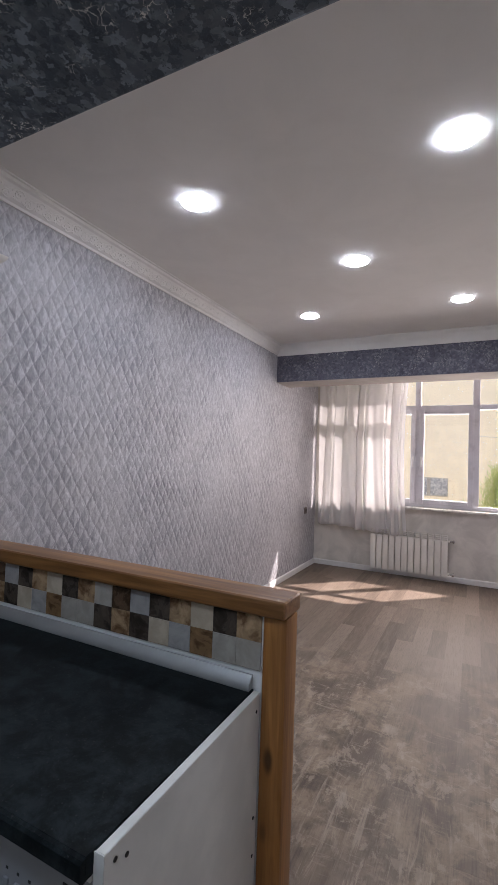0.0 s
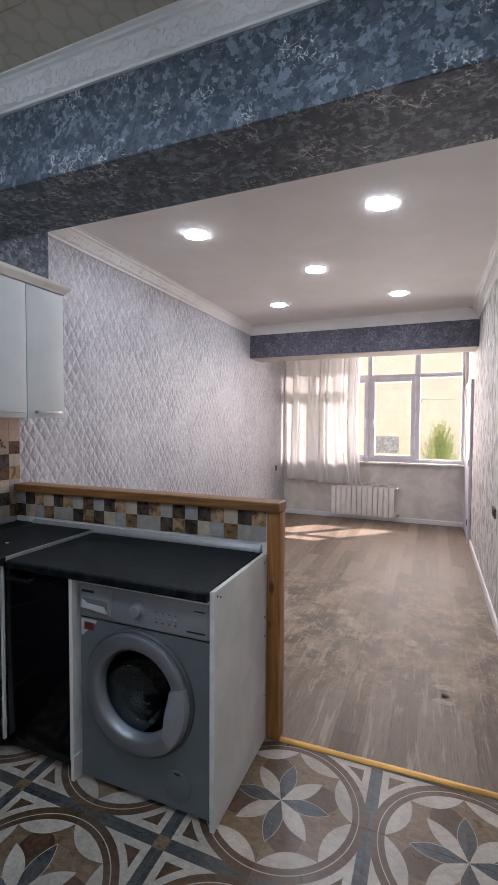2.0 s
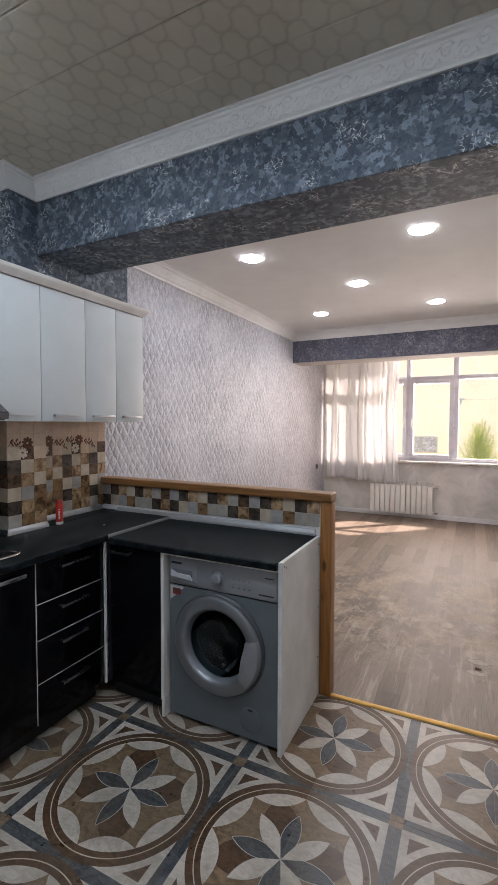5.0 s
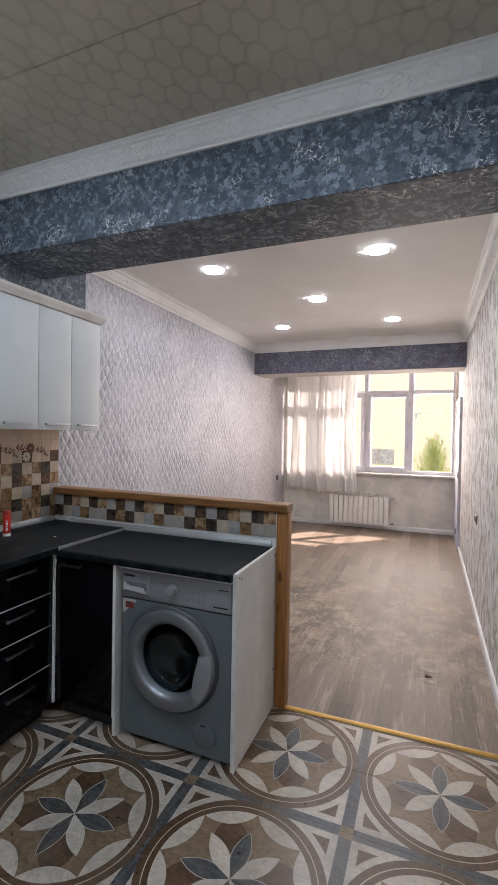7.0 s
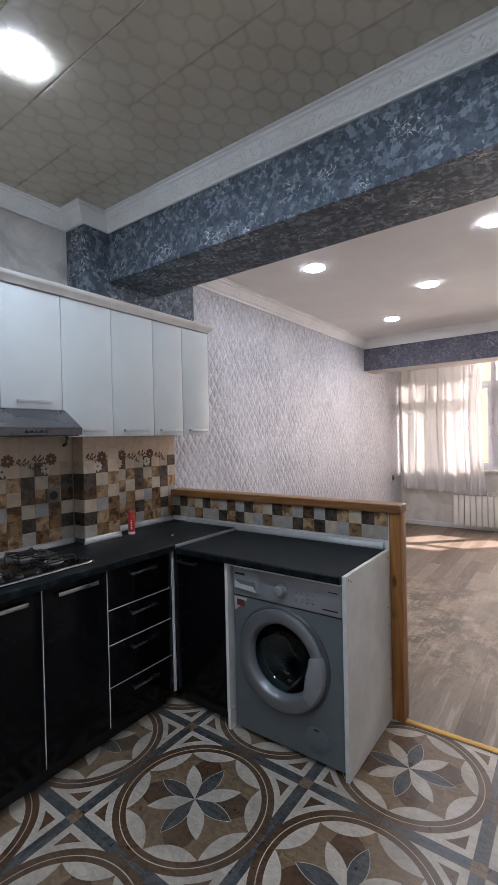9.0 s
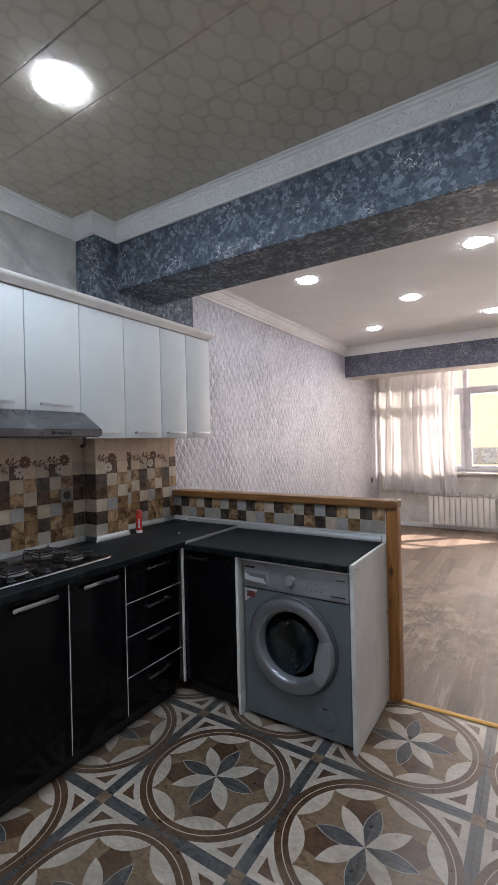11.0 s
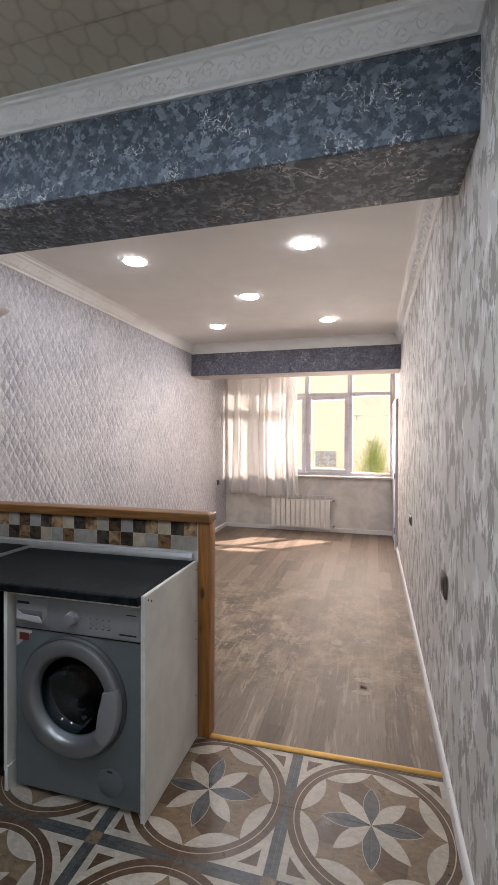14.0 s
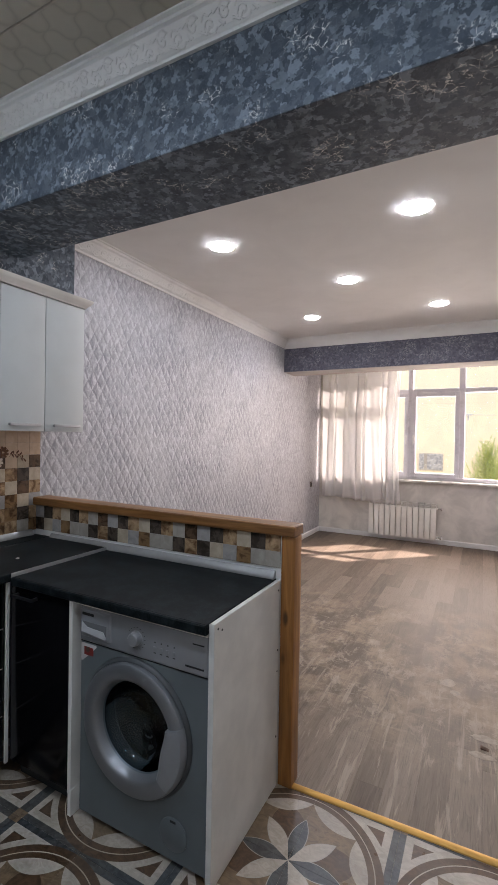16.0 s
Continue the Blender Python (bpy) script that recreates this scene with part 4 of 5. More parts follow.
part("joint_strip", boxed(-0.9932, -0.9878, -0.026, UP0 - 0.02, 0.860, TOPL + 0.0015, 0.001, 1), M_ALU, wt_b, "bright aluminium joint strip")

# ---- white side panels of the washing machine's bay ----
panel = thing("side_panel", (-0.009, 0.26, 0), "white melamine end panel with dark screw heads", "side panel")
part("board", boxed(-0.0150, 0.0035, -0.003, 0.527, 0.001, 0.884, 0.0015, 1), M_WHITEBOARD, panel)
part("edge_band", boxed(-0.0155, 0.0043, -0.0046, -0.003, 0.001, 0.884), plain("worn_edge_band", (0.66, 0.65, 0.62), 0.5, 0.0, 0.15, 9.0), panel)
for yy, zz in ((0.020, 0.862), (0.046, 0.850), (0.508, 0.845), (0.508, 0.59), (0.508, 0.50), (0.508, 0.22)):
    part("screw_head", lathe([(0.0042, 0.0), (0.0042, 0.0012), (0.002, 0.0015)], "x", (0.0035, yy, zz), 10), M_BLACK, panel)
strip = thing("side_panel", (-0.645, 0.24, 0), "narrow white melamine panel chipped at its foot", "side panel")
part("board", boxed(-0.656, -0.638, -0.012, 0.50, 0.085, 0.849, 0.001, 1), M_WHITEBOARD, strip)
part("top_rail", boxed(-0.6375, -0.019, -0.006, 0.040, 0.8365, 0.8497, 0.001, 1), M_WHITEBOARD, strip, "thin white rail below the worktop")
part("foot_board", boxed(-0.651, -0.634, -0.014, 0.48, 0.001, 0.105, 0.001, 1), M_WHITEBOARD, strip)


# ---- washing machine ----
def porthole_front(x0, x1, y0, z0, z1, c, r, t=0.012):
    """A sheet-metal front with a round hole."""
    bm = bmesh.new()
    angles = sorted([2 * math.pi * k / 72 for k in range(72)] + [math.atan2(pz - c[2], px - c[0]) % (2 * math.pi) for px in (x0, x1) for pz in (z0, z1)])
    rings = []
    for a in angles:
        dx, dz = math.cos(a), math.sin(a)
        far = min(((x1 if dx > 0 else x0) - c[0]) / dx if abs(dx) > 1e-6 else 9.0, ((z1 if dz > 0 else z0) - c[2]) / dz if abs(dz) > 1e-6 else 9.0)
        rings.append([bm.verts.new((c[0] + dx * q, yy, c[2] + dz * q)) for q, yy in ((far, y0 + t), (far, y0 + 0.003), (far - 0.004, y0), (r, y0), (r, y0 + t))])
    for ra, rb in zip(rings, rings[1:] + rings[:1]):
        for k in range(5):
            m = (k + 1) % 5
            bm.faces.new((ra[k], ra[m], rb[m], rb[k]))
    bmesh.ops.recalc_face_normals(bm, faces=bm.faces)
    return bm


def washing_machine():
    x0, x1, y0, y1, z0, z1 = -0.616, -0.024, 0.012, 0.512, 0.022, 0.834
    ob = thing("washing_machine", (-0.32, 0.26, 0), "silver-grey front-loading washing machine under the worktop", "washing machine")
    c = (-0.334, y0, 0.436)
    part("front_panel", porthole_front(x0, x1, y0, z0, 0.690, c, 0.176), M_WASHER, ob, smooth=True)
    bm = boxed(x0, x1, y0 + 0.0125, y1, z0, 0.690)
    bmesh.ops.delete(bm, geom=[q for q in bm.faces if q.normal.y < -0.9], context="FACES_ONLY")
    part("body", bm, M_WASHER, ob)
    bm = boxed(x0, x1, y0 - 0.006, y1, 0.694, z1, 0.010, 3)
    cp = part("control_panel", bm, M_WASHLIGHT, ob, smooth=True)
    f = y0 - 0.006
    dr = part("detergent_drawer", boxed(-0.604, -0.452, f - 0.007, f + 0.01, 0.716, 0.822, 0.008, 3), M_WASHLIGHT, cp, smooth=True)
    # no hollow here: a dark plate paints the shade of the grip
    part("drawer_recess", boxed(-0.594, -0.470, f - 0.0078, f + 0.004, 0.738, 0.776, 0.003, 2), plain("drawer_recess", (0.14, 0.145, 0.15), 0.4), cp, "dark plate drawn for the shaded grip hollow", True)
    bm = bmesh.new()
    lip = [(-0.594, 0.772), (-0.566, 0.756), (-0.484, 0.752), (-0.470, 0.728), (-0.594, 0.738)]
    fr = [bm.verts.new((px, f - 0.0140 + 0.004 * (pz > 0.745), pz)) for px, pz in lip]
    bk = [bm.verts.new((px, f - 0.006, pz)) for px, pz in lip]
    bm.faces.new(fr)
    bm.faces.new(bk)
    for k in range(5):
        m = (k + 1) % 5
        bm.faces.new((fr[k], fr[m], bk[m], bk[k]))
    bmesh.ops.recalc_face_normals(bm, faces=bm.faces)
    part("grip_lip", bm, plain("bright_satin_plastic", (0.52, 0.53, 0.54), 0.35, 0.2), cp, "bright slanted lip")
    part("dial", lathe([(0.028, 0.0), (0.028, -0.004), (0.025, -0.006), (0.023, -0.022), (0.020, -0.025), (0.010, -0.026)], "y", (-0.330, f, 0.763), 40), M_WASHLIGHT, cp, "round silver programme dial", True)
    bm = bmesh.new()
    for k in range(15):
        a = radians(-60 + 300 * k / 14)
        cx, cz = -0.330 + 0.039 * math.sin(a), 0.763 + 0.039 * math.cos(a)
        box(bm, cx - 0.0022, cx + 0.0022, f - 0.0006, f + 0.001, cz - 0.001, cz + 0.001)
    part("dial_marks", bm, M_BLACK, cp)
    for k in range(4):
        cx = -0.246 + 0.028 * k
        part("button", boxed(cx - 0.006, cx + 0.006, f - 0.004, f + 0.002, 0.740, 0.752, 0.002, 2), M_WASHLIGHT, cp, smooth=True)
        part("marking", boxed(cx - 0.005, cx + 0.005, f - 0.0008, f + 0.001, 0.728, 0.731), M_BLACK, cp)
        part("marking", boxed(cx - 0.002, cx + 0.003, f - 0.001, f + 0.001, 0.765, 0.769), M_BLACK, cp)
    part("badge", boxed(-0.595, -0.535, f - 0.0085, f - 0.006, 0.800, 0.810), M_BLACK, cp, "dark badge bar")
    part("marking", boxed(-0.086, -0.040, f - 0.001, f + 0.001, 0.797, 0.801), M_BLACK, cp)
    part("marking", boxed(-0.115, -0.040, f - 0.001, f + 0.001, 0.716, 0.722), M_BLACK, cp)
    part("panel_seam", boxed(x0 + 0.002, x1 - 0.002, y0 - 0.001, y0 + 0.02, 0.6905, 0.6935), M_BLACK, ob)
    # door: a domed ring, a glass bowl that reaches into the drum
    # bezel coloured dark to draw the shadow gap around the door
    door = part("door", lathe([(0.232, 0.002), (0.250, 0.002), (0.250, -0.004), (0.246, -0.010), (0.239, -0.014), (0.232, -0.012)], "y", c, 80, True), plain("bezel_shade", (0.060, 0.066, 0.070), 0.4), ob, "round porthole door, its bezel darkened for the shadow round the rim", True)
    part("inner_ring", lathe([(0.235, -0.008), (0.2365, -0.020), (0.233, -0.028), (0.225, -0.0325), (0.188, -0.0315), (0.180, -0.029), (0.174, -0.023), (0.167, -0.008), (0.160, 0.008), (0.168, 0.009), (0.180, -0.012)], "y", c, 80, True), plain("satin_ring", (0.25, 0.26, 0.275), 0.34, 0.6, 0.04, uneven=0.05), door, "broad satin ring", True)
    outer = [(0.163, 0.002), (0.156, 0.022), (0.138, 0.050), (0.110, 0.074), (0.068, 0.088), (0.002, 0.092)]
    inner = [(r * 0.965 if r > 0.01 else r, h - 0.004) for r, h in outer]
    part("porthole_glass", lathe(outer + inner[::-1], "y", c, 64, True), glass_mat("porthole_glass", (0.60, 0.70, 0.74)), door, "clear bulging glass bowl", True).visible_shadow = False
    gasket = [(0.170, 0.012), (0.182, 0.014), (0.182, 0.066), (0.166, 0.070), (0.161, 0.060), (0.168, 0.044), (0.166, 0.024)]
    part("rubber_gasket", lathe(gasket, "y", c, 64, True), plain("grey_rubber", (0.035, 0.038, 0.040), 0.55), ob, "dark rubber door gasket", True)
    steel = plain("drum_steel", (0.42, 0.43, 0.44), 0.24, 1.0)
    drum = part("drum", lathe([(0.166, 0.070), (0.205, 0.080), (0.205, 0.330), (0.150, 0.345), (0.002, 0.350), (0.002, 0.356), (0.155, 0.352), (0.212, 0.335), (0.212, 0.076), (0.166, 0.066)], "y", c, 64, True), steel, ob, "polished steel drum", True)
    for k in range(3):
        a = radians(30 + 120 * k)
        px, pz = c[0] + 0.192 * math.cos(a), c[2] + 0.192 * math.sin(a)
        part("drum_paddle", tube(bmesh.new(), [(px, y0 + 0.10, pz), (px, y0 + 0.20, pz), (px, y0 + 0.32, pz)], 0.022, 12), M_WASHLIGHT, drum, smooth=True)
    bm = bmesh.new()
    grid = []
    for i in range(17):
        a = radians(-42 + 61 * i / 16)
        bulge = math.sin(math.pi * i / 16)
        row = []
        for r, h in ((0.237, -0.014), (0.236, -0.026), (0.227, -0.038), (0.206, -0.043), (0.178 - 0.024 * bulge, -0.043), (0.170 - 0.026 * bulge, -0.035), (0.168 - 0.026 * bulge, -0.010)):
            row.append(bm.verts.new((c[0] + r * math.cos(a), y0 + h, c[2] + r * math.sin(a))))
        grid.append(row)
    for ra, rb in zip(grid, grid[1:]):
        for k in range(6):
            bm.faces.new((ra[k], ra[k + 1], rb[k + 1], rb[k]))
    bm.faces.new(grid[0])
    bm.faces.new(grid[-1])
    bmesh.ops.recalc_face_normals(bm, faces=bm.faces)
    part("door_handle", bm, M_WASHLIGHT, door, "moulded satin grip", True)
    part("filter_cover", lathe([(0.058, 0.002), (0.058, -0.003), (0.054, -0.005), (0.01, -0.005)], "y", (-0.158, y0, 0.118), 40), M_WASHER, ob, smooth=True)
    part("filter_slot", boxed(-0.170, -0.146, y0 - 0.006, y0 - 0.004, 0.160, 0.168), M_BLACK, ob)
    bm = bmesh.new()
    tri = [(-0.612, 0.684), (-0.612, 0.612), (-0.600, 0.618), (-0.532, 0.678), (-0.534, 0.684)]
    front = [bm.verts.new((px, y0 - 0.0012, pz)) for px, pz in tri]
    rear = [bm.verts.new((px, y0 + 0.0008, pz)) for px, pz in tri]
    bm.faces.new(front)
    for k in range(5):
        j = (k + 1) % 5
        bm.faces.new((front[k], front[j], rear[j], rear[k]))
    bmesh.ops.recalc_face_normals(bm, faces=bm.faces)
    part("sticker", bm, plain("sticker_paper", (0.50, 0.49, 0.48), 0.4), ob, "torn white corner sticker")
    part("sticker_print", boxed(-0.596, -0.548, y0 - 0.002, y0 - 0.0005, 0.640, 0.672, 0.0006, 1), plain("sticker_red", (0.22, 0.03, 0.025), 0.4), ob, "dark red printed shape")
    part("sticker_print", lathe([(0.011, 0.0), (0.011, -0.0008), (0.004, -0.001)], "y", (-0.577, y0 - 0.002, 0.662), 16), plain("sticker_umber", (0.10, 0.055, 0.04), 0.4), ob, "dark printed disc")
    for px, py in ((x0 + 0.05, y0 + 0.05), (x1 - 0.05, y0 + 0.05), (x0 + 0.05, y1 - 0.05), (x1 - 0.05, y1 - 0.05)):
        part("foot", lathe([(0.022, 0.001), (0.022, 0.012), (0.010, 0.014), (0.010, 0.026)], "z", (px, py, 0.0), 16), M_BLACK, ob)
    return ob


washing_machine()


# ---- base cupboards in black gloss ----
def bar_handle(name, parent, p0, p1, out, material, t=0.006, stand=0.028):
    """A flat bar on two stubs between two points of a front."""
    a, b, o = Vector(p0), Vector(p1), Vector(out)
    d = (b - a).normalized()
    bm = bmesh.new()
    lo = [min(a[i], b[i]) for i in range(3)]
    hi = [max(a[i], b[i]) for i in range(3)]
    pad = [t if abs(d[i]) < 0.5 else 0.0 for i in range(3)]
    off = o * stand
    box(bm, lo[0] - pad[0] * (1 - abs(o.x)) + off.x - abs(o.x) * 0.004, hi[0] + pad[0] * (1 - abs(o.x)) + off.x + abs(o.x) * 0.004,
        lo[1] - pad[1] * (1 - abs(o.y)) + off.y - abs(o.y) * 0.004, hi[1] + pad[1] * (1 - abs(o.y)) + off.y + abs(o.y) * 0.004,
        lo[2] - pad[2], hi[2] + pad[2], 0.002, 2)
    for q in (a + d * 0.012, b - d * 0.012):
        s = [0.006, 0.006, 0.006]
        c0 = q
        c1 = q + off
        box(bm, min(c0.x, c1.x) - (s[0] if abs(o.x) < 0.5 else 0), max(c0.x, c1.x) + (s[0] if abs(o.x) < 0.5 else 0),
            min(c0.y, c1.y) - (s[1] if abs(o.y) < 0.5 else 0), max(c0.y, c1.y) + (s[1] if abs(o.y) < 0.5 else 0), q.z - s[2], q.z + s[2], 0.0015, 1)
    return part(name, bm, material, parent, smooth=True)


FRONT = -1.03
M_DARKCHROME = plain("dark_chrome", (0.26, 0.26, 0.27), 0.2, 0.9, 0.1)


def base_unit(y0, y1, fronts, label, chrome=True, back=KLEFT + 0.006):
    """A unit along the wall; fronts are rows of (y0, y1, z0, z1, handle)."""
    ob = thing("base_cabinet", ((FRONT + back) / 2, (y0 + y1) / 2, 0), label, "cabinet", "base cabinets along the wall")
    part("carcass", boxed(back, FRONT - 0.018, y0 + 0.0005, y1 - 0.0005, 0.100, 0.8645), M_WHITEBOARD, ob)
    for a, b, c, d, kind in fronts:
        if kind == "drawer":
            part("edge_band", boxed(FRONT - 0.0176, FRONT - 0.0006, a + 0.002, b - 0.002, d - 0.0017, d + 0.0017), M_WHITEBOARD, ob, "thin white edge")
    part("edge_band", boxed(FRONT - 0.0176, FRONT + 0.0004, y0 - 0.0018, y0 + 0.0018, 0.095, 0.858), M_WHITEBOARD, ob, "thin white edge")
    part("plinth", boxed(back, FRONT - 0.06, y0 + 0.0005, y1 - 0.0005, 0.001, 0.100), M_BLACK, ob)
    for a, b, c, d, kind in fronts:
        fr = part("drawer_front" if kind == "drawer" else "door", boxed(FRONT - 0.0175, FRONT, a + 0.002, b - 0.002, c + 0.002, d - 0.002, 0.002, 2), M_BLACKGLOSS, ob, smooth=True)
        mid = (a + b) / 2
        if kind == "drawer":
            bar_handle("handle", fr, (FRONT, mid - 0.085, d - 0.045), (FRONT, mid + 0.085, d - 0.045), (1, 0, 0), M_DARKCHROME)
        else:
            bar_handle("handle", fr, (FRONT, mid - 0.10, d - 0.035), (FRONT, mid + 0.10, d - 0.035), (1, 0, 0), M_CHROME, 0.009, 0.022)
    return ob


zs = (0.095, 0.285, 0.490, 0.660, 0.858)
base_unit(-0.442, -0.030, [(-0.442, -0.030, a, b, "drawer") for a, b in zip(zs, zs[1:])], "black gloss drawer unit with four drawers and bar handles", back=PIL + 0.004)
base_unit(-0.766, -0.442, [(-0.766, -0.442, 0.095, 0.858, "door")], "black gloss base cabinet with one door and chrome handle")
base_unit(-1.10, -0.766, [(-1.10, -0.766, 0.095, 0.858, "door")], "black gloss base cabinet below the gas hob")
base_unit(-1.55, -1.10, [(-1.55, -1.10, 0.095, 0.858, "door")], "black gloss base cabinet with one door and chrome handle")
base_unit(-2.0, -1.55, [(-2.0, -1.55, 0.095, 0.858, "door")], "black gloss base cabinet with one door and chrome handle")

corner = thing("base_cabinet", (-0.83, 0.25, 0), "black gloss corner cabinet with a white edge strip", "cabinet")
part("carcass", boxed(-1.02, -0.657, 0.008, 0.50, 0.100, 0.8495), M_BLACK, corner)
part("plinth", boxed(-1.02, -0.657, 0.05, 0.50, 0.001, 0.100), M_BLACK, corner)
part("door", boxed(-1.012, -0.660, -0.010, 0.0075, 0.095, 0.848, 0.002, 2), M_BLACKGLOSS, corner, smooth=True)
part("corner_strip", boxed(-1.0275, -1.0175, -0.027, -0.0125, 0.082, 0.858, 0.001, 1), M_WHITEBOARD, corner, "white edge strip")
bar_handle("handle", corner, (-0.975, -0.010, 0.815), (-0.835, -0.010, 0.815), (0, -1, 0), M_BLACK)


# ---- wall cupboards in white gloss ----
UF = -1.27


def wall_unit(y0, y1, z0, doors, back, label):
    ob = thing("wall_cabinet", ((UF + back) / 2, (y0 + y1) / 2, z0), label, "cabinet", "white wall cabinets")
    part("carcass", boxed(back, UF - 0.030, y0 + 0.0005, y1 - 0.0005, z0 + 0.002, 2.208), M_WHITEBOARD, ob)
    for a, b in doors:
        d = part("door", boxed(UF - 0.018, UF, a + 0.0022, b - 0.0022, z0, 2.204, 0.0020, 2), M_WHITEGLOSS, ob, smooth=True)
        mid = (a + b) / 2
        bar_handle("handle", d, (UF, mid - 0.085, z0 + 0.032), (UF, mid + 0.085, z0 + 0.032), (1, 0, 0), M_STEEL, 0.007, 0.022)
    prof = [(0.0, 0.0), (0.006, 0.0), (0.010, 0.010), (0.026, 0.024), (0.034, 0.038), (0.036, 0.046), (0.0, 0.046)]
    ext = 0.030 if y1 > 0.5 else 0.0
    part("cabinet_cornice", sweep(prof, (UF, y0, 2.2085), (UF, y1, 2.2085), (1, 0, 0), 0, 1 if ext else 0), M_WHITEBOARD, ob, "white profiled top moulding", True)
    if ext:
        part("cabinet_cornice", sweep(prof, (back, y1, 2.2085), (UF, y1, 2.2085), (0, 1, 0), 0, 1), M_WHITEBOARD, ob, smooth=True)
    part("cabinet_top", boxed(back, UF, y0, y1, 2.209, 2.225), M_WHITEBOARD, ob)
    return ob


wall_unit(0.097, 0.600, 1.505, ((0.097, 0.345), (0.345, 0.600)), LEFT + 0.003, "white gloss wall cabinet with two doors and steel handles")
wall_unit(-0.501, 0.097, 1.505, ((-0.501, -0.202), (-0.202, 0.097)), PIL + 0.002, "white gloss wall cabinet with two doors before the pilaster")
wall_unit(-1.100, -0.501, 1.640, ((-1.100, -0.800), (-0.800, -0.501)), KLEFT + 0.002, "short white gloss wall cabinet above the cooker hood")
wall_unit(-1.700, -1.100, 1.505, ((-1.700, -1.400), (-1.400, -1.100)), KLEFT + 0.002, "white gloss wall cabinet with two doors and steel handles")

# ---- cooker hood ----
hood = thing("cooker_hood", (-1.35, -0.80, 1.515), "brushed steel cooker hood below the short cabinet", "cooker hood")
bm = bmesh.new()
prof = [(KLEFT + 0.003, 1.520), (-1.105, 1.512), (-1.102, 1.545), (-1.245, 1.637), (KLEFT + 0.003, 1.637)]
ra = [bm.verts.new((px, -1.098, pz)) for px, pz in prof]
rb = [bm.verts.new((px, -0.503, pz)) for px, pz in prof]
for i in range(5):
    j = (i + 1) % 5
    bm.faces.new((ra[i], ra[j], rb[j], rb[i]))
bm.faces.new(ra)
bm.faces.new(rb)
bmesh.ops.recalc_face_normals(bm, faces=bm.faces)
bmesh.ops.bevel(bm, geom=list(bm.edges), offset=0.003, segments=2, affect="EDGES")
part("hood_body", bm, M_HOOD, hood, smooth=True)
part("glass_visor", boxed(-1.135, -1.108, -1.08, -0.52, 1.5075, 1.5125, 0.001, 1), M_BLACK, hood)
for k in range(5):
    part("button", lathe([(0.007, 0.0), (0.007, 0.004), (0.003, 0.005)], "x", (-1.1035, -0.77 + 0.022 * k, 1.528), 12), M_BLACK, hood)
part("cable_hook", tube(bmesh.new(), [(-1.24, -0.508, 1.522), (-1.24, -0.500, 1.495), (-1.252, -0.500, 1.470), (-1.275, -0.500, 1.462)], 0.008, 8), M_BLACK, hood, "black cable hook under the end", True)


# ---- gas hob ----
def gas_hob():
    ob = thing("gas_hob", (-1.30, -0.78, TOPL), "black glass gas hob with cast pan supports on the worktop", "gas hob")
    part("hob_plate", boxed(-1.53, -1.082, -1.075, -0.490, TOPL + 0.0005, TOPL + 0.010, 0.004, 2), M_BLACKGLOSS, ob, smooth=True)
    bm = tube(bmesh.new(), [(-1.14, -1.085, TOPL + 0.007), (-1.085, -1.082, TOPL + 0.008), (-1.070, -1.05, TOPL + 0.008), (-1.066, -0.78, TOPL + 0.008), (-1.070, -0.515, TOPL + 0.008), (-1.085, -0.483, TOPL + 0.008), (-1.14, -0.480, TOPL + 0.007)], 0.007)
    part("chrome_trim", bm, M_CHROME, ob, "bright chrome front trim", True)
    for bx, by, r in ((-1.42, -0.63, 0.042), (-1.22, -0.60, 0.030), (-1.42, -0.93, 0.034), (-1.23, -0.90, 0.046)):
        z = TOPL + 0.010
        b = part("burner", lathe([(r + 0.016, 0.0), (r + 0.014, 0.006), (r, 0.008), (r, 0.016)], "z", (bx, by, z), 32), M_STEEL, ob, smooth=True)
        part("burner_cap", lathe([(r + 0.004, 0.016), (r + 0.004, 0.021), (r - 0.006, 0.024), (0.004, 0.025)], "z", (bx, by, z), 32), M_BLACK, b, "black enamel cap", True)
        g = bmesh.new()
        for k in range(4):
            a = radians(45 + 90 * k)
            c, s = math.cos(a), math.sin(a)
            tube(g, [(bx + c * (r - 0.008), by + s * (r - 0.008), z + 0.027), (bx + c * 0.095, by + s * 0.095, z + 0.027), (bx + c * 0.104, by + s * 0.100, z + 0.001)], 0.0036, 6)
        pts = [(bx + 0.095 * math.cos(radians(45 + 90 * k)), by + 0.095 * math.sin(radians(45 + 90 * k)), z + 0.016) for k in range(5)]
        tube(g, pts, 0.0036, 6)
        part("pan_support", g, M_BLACK, ob)
    for k in range(4):
        part("control_knob", lathe([(0.017, 0.0), (0.016, 0.004), (0.011, 0.008), (0.010, 0.015), (0.003, 0.016)], "z", (-1.115, -0.735 - 0.080 * k, TOPL + 0.010), 24), M_BLACK, ob, smooth=True)
    return ob


gas_hob()

# ---- small things of the kitchen ----
can = thing("spray_can", (-1.425, 0.028, TOPL), "small red and white can beside the pilaster", "can")
cc = (-1.425, 0.030, TOPL)
part("can_body", lathe([(0.018, 0.001), (0.020, 0.004), (0.020, 0.118), (0.018, 0.124)], "z", cc, 28), plain("red_print", (0.62, 0.035, 0.02), 0.35), can, smooth=True)
part("can_cap", lathe([(0.0185, 0.124), (0.0185, 0.142), (0.016, 0.146)], "z", cc, 28), plain("red_cap", (0.42, 0.035, 0.025), 0.4), can, "red cap", True)
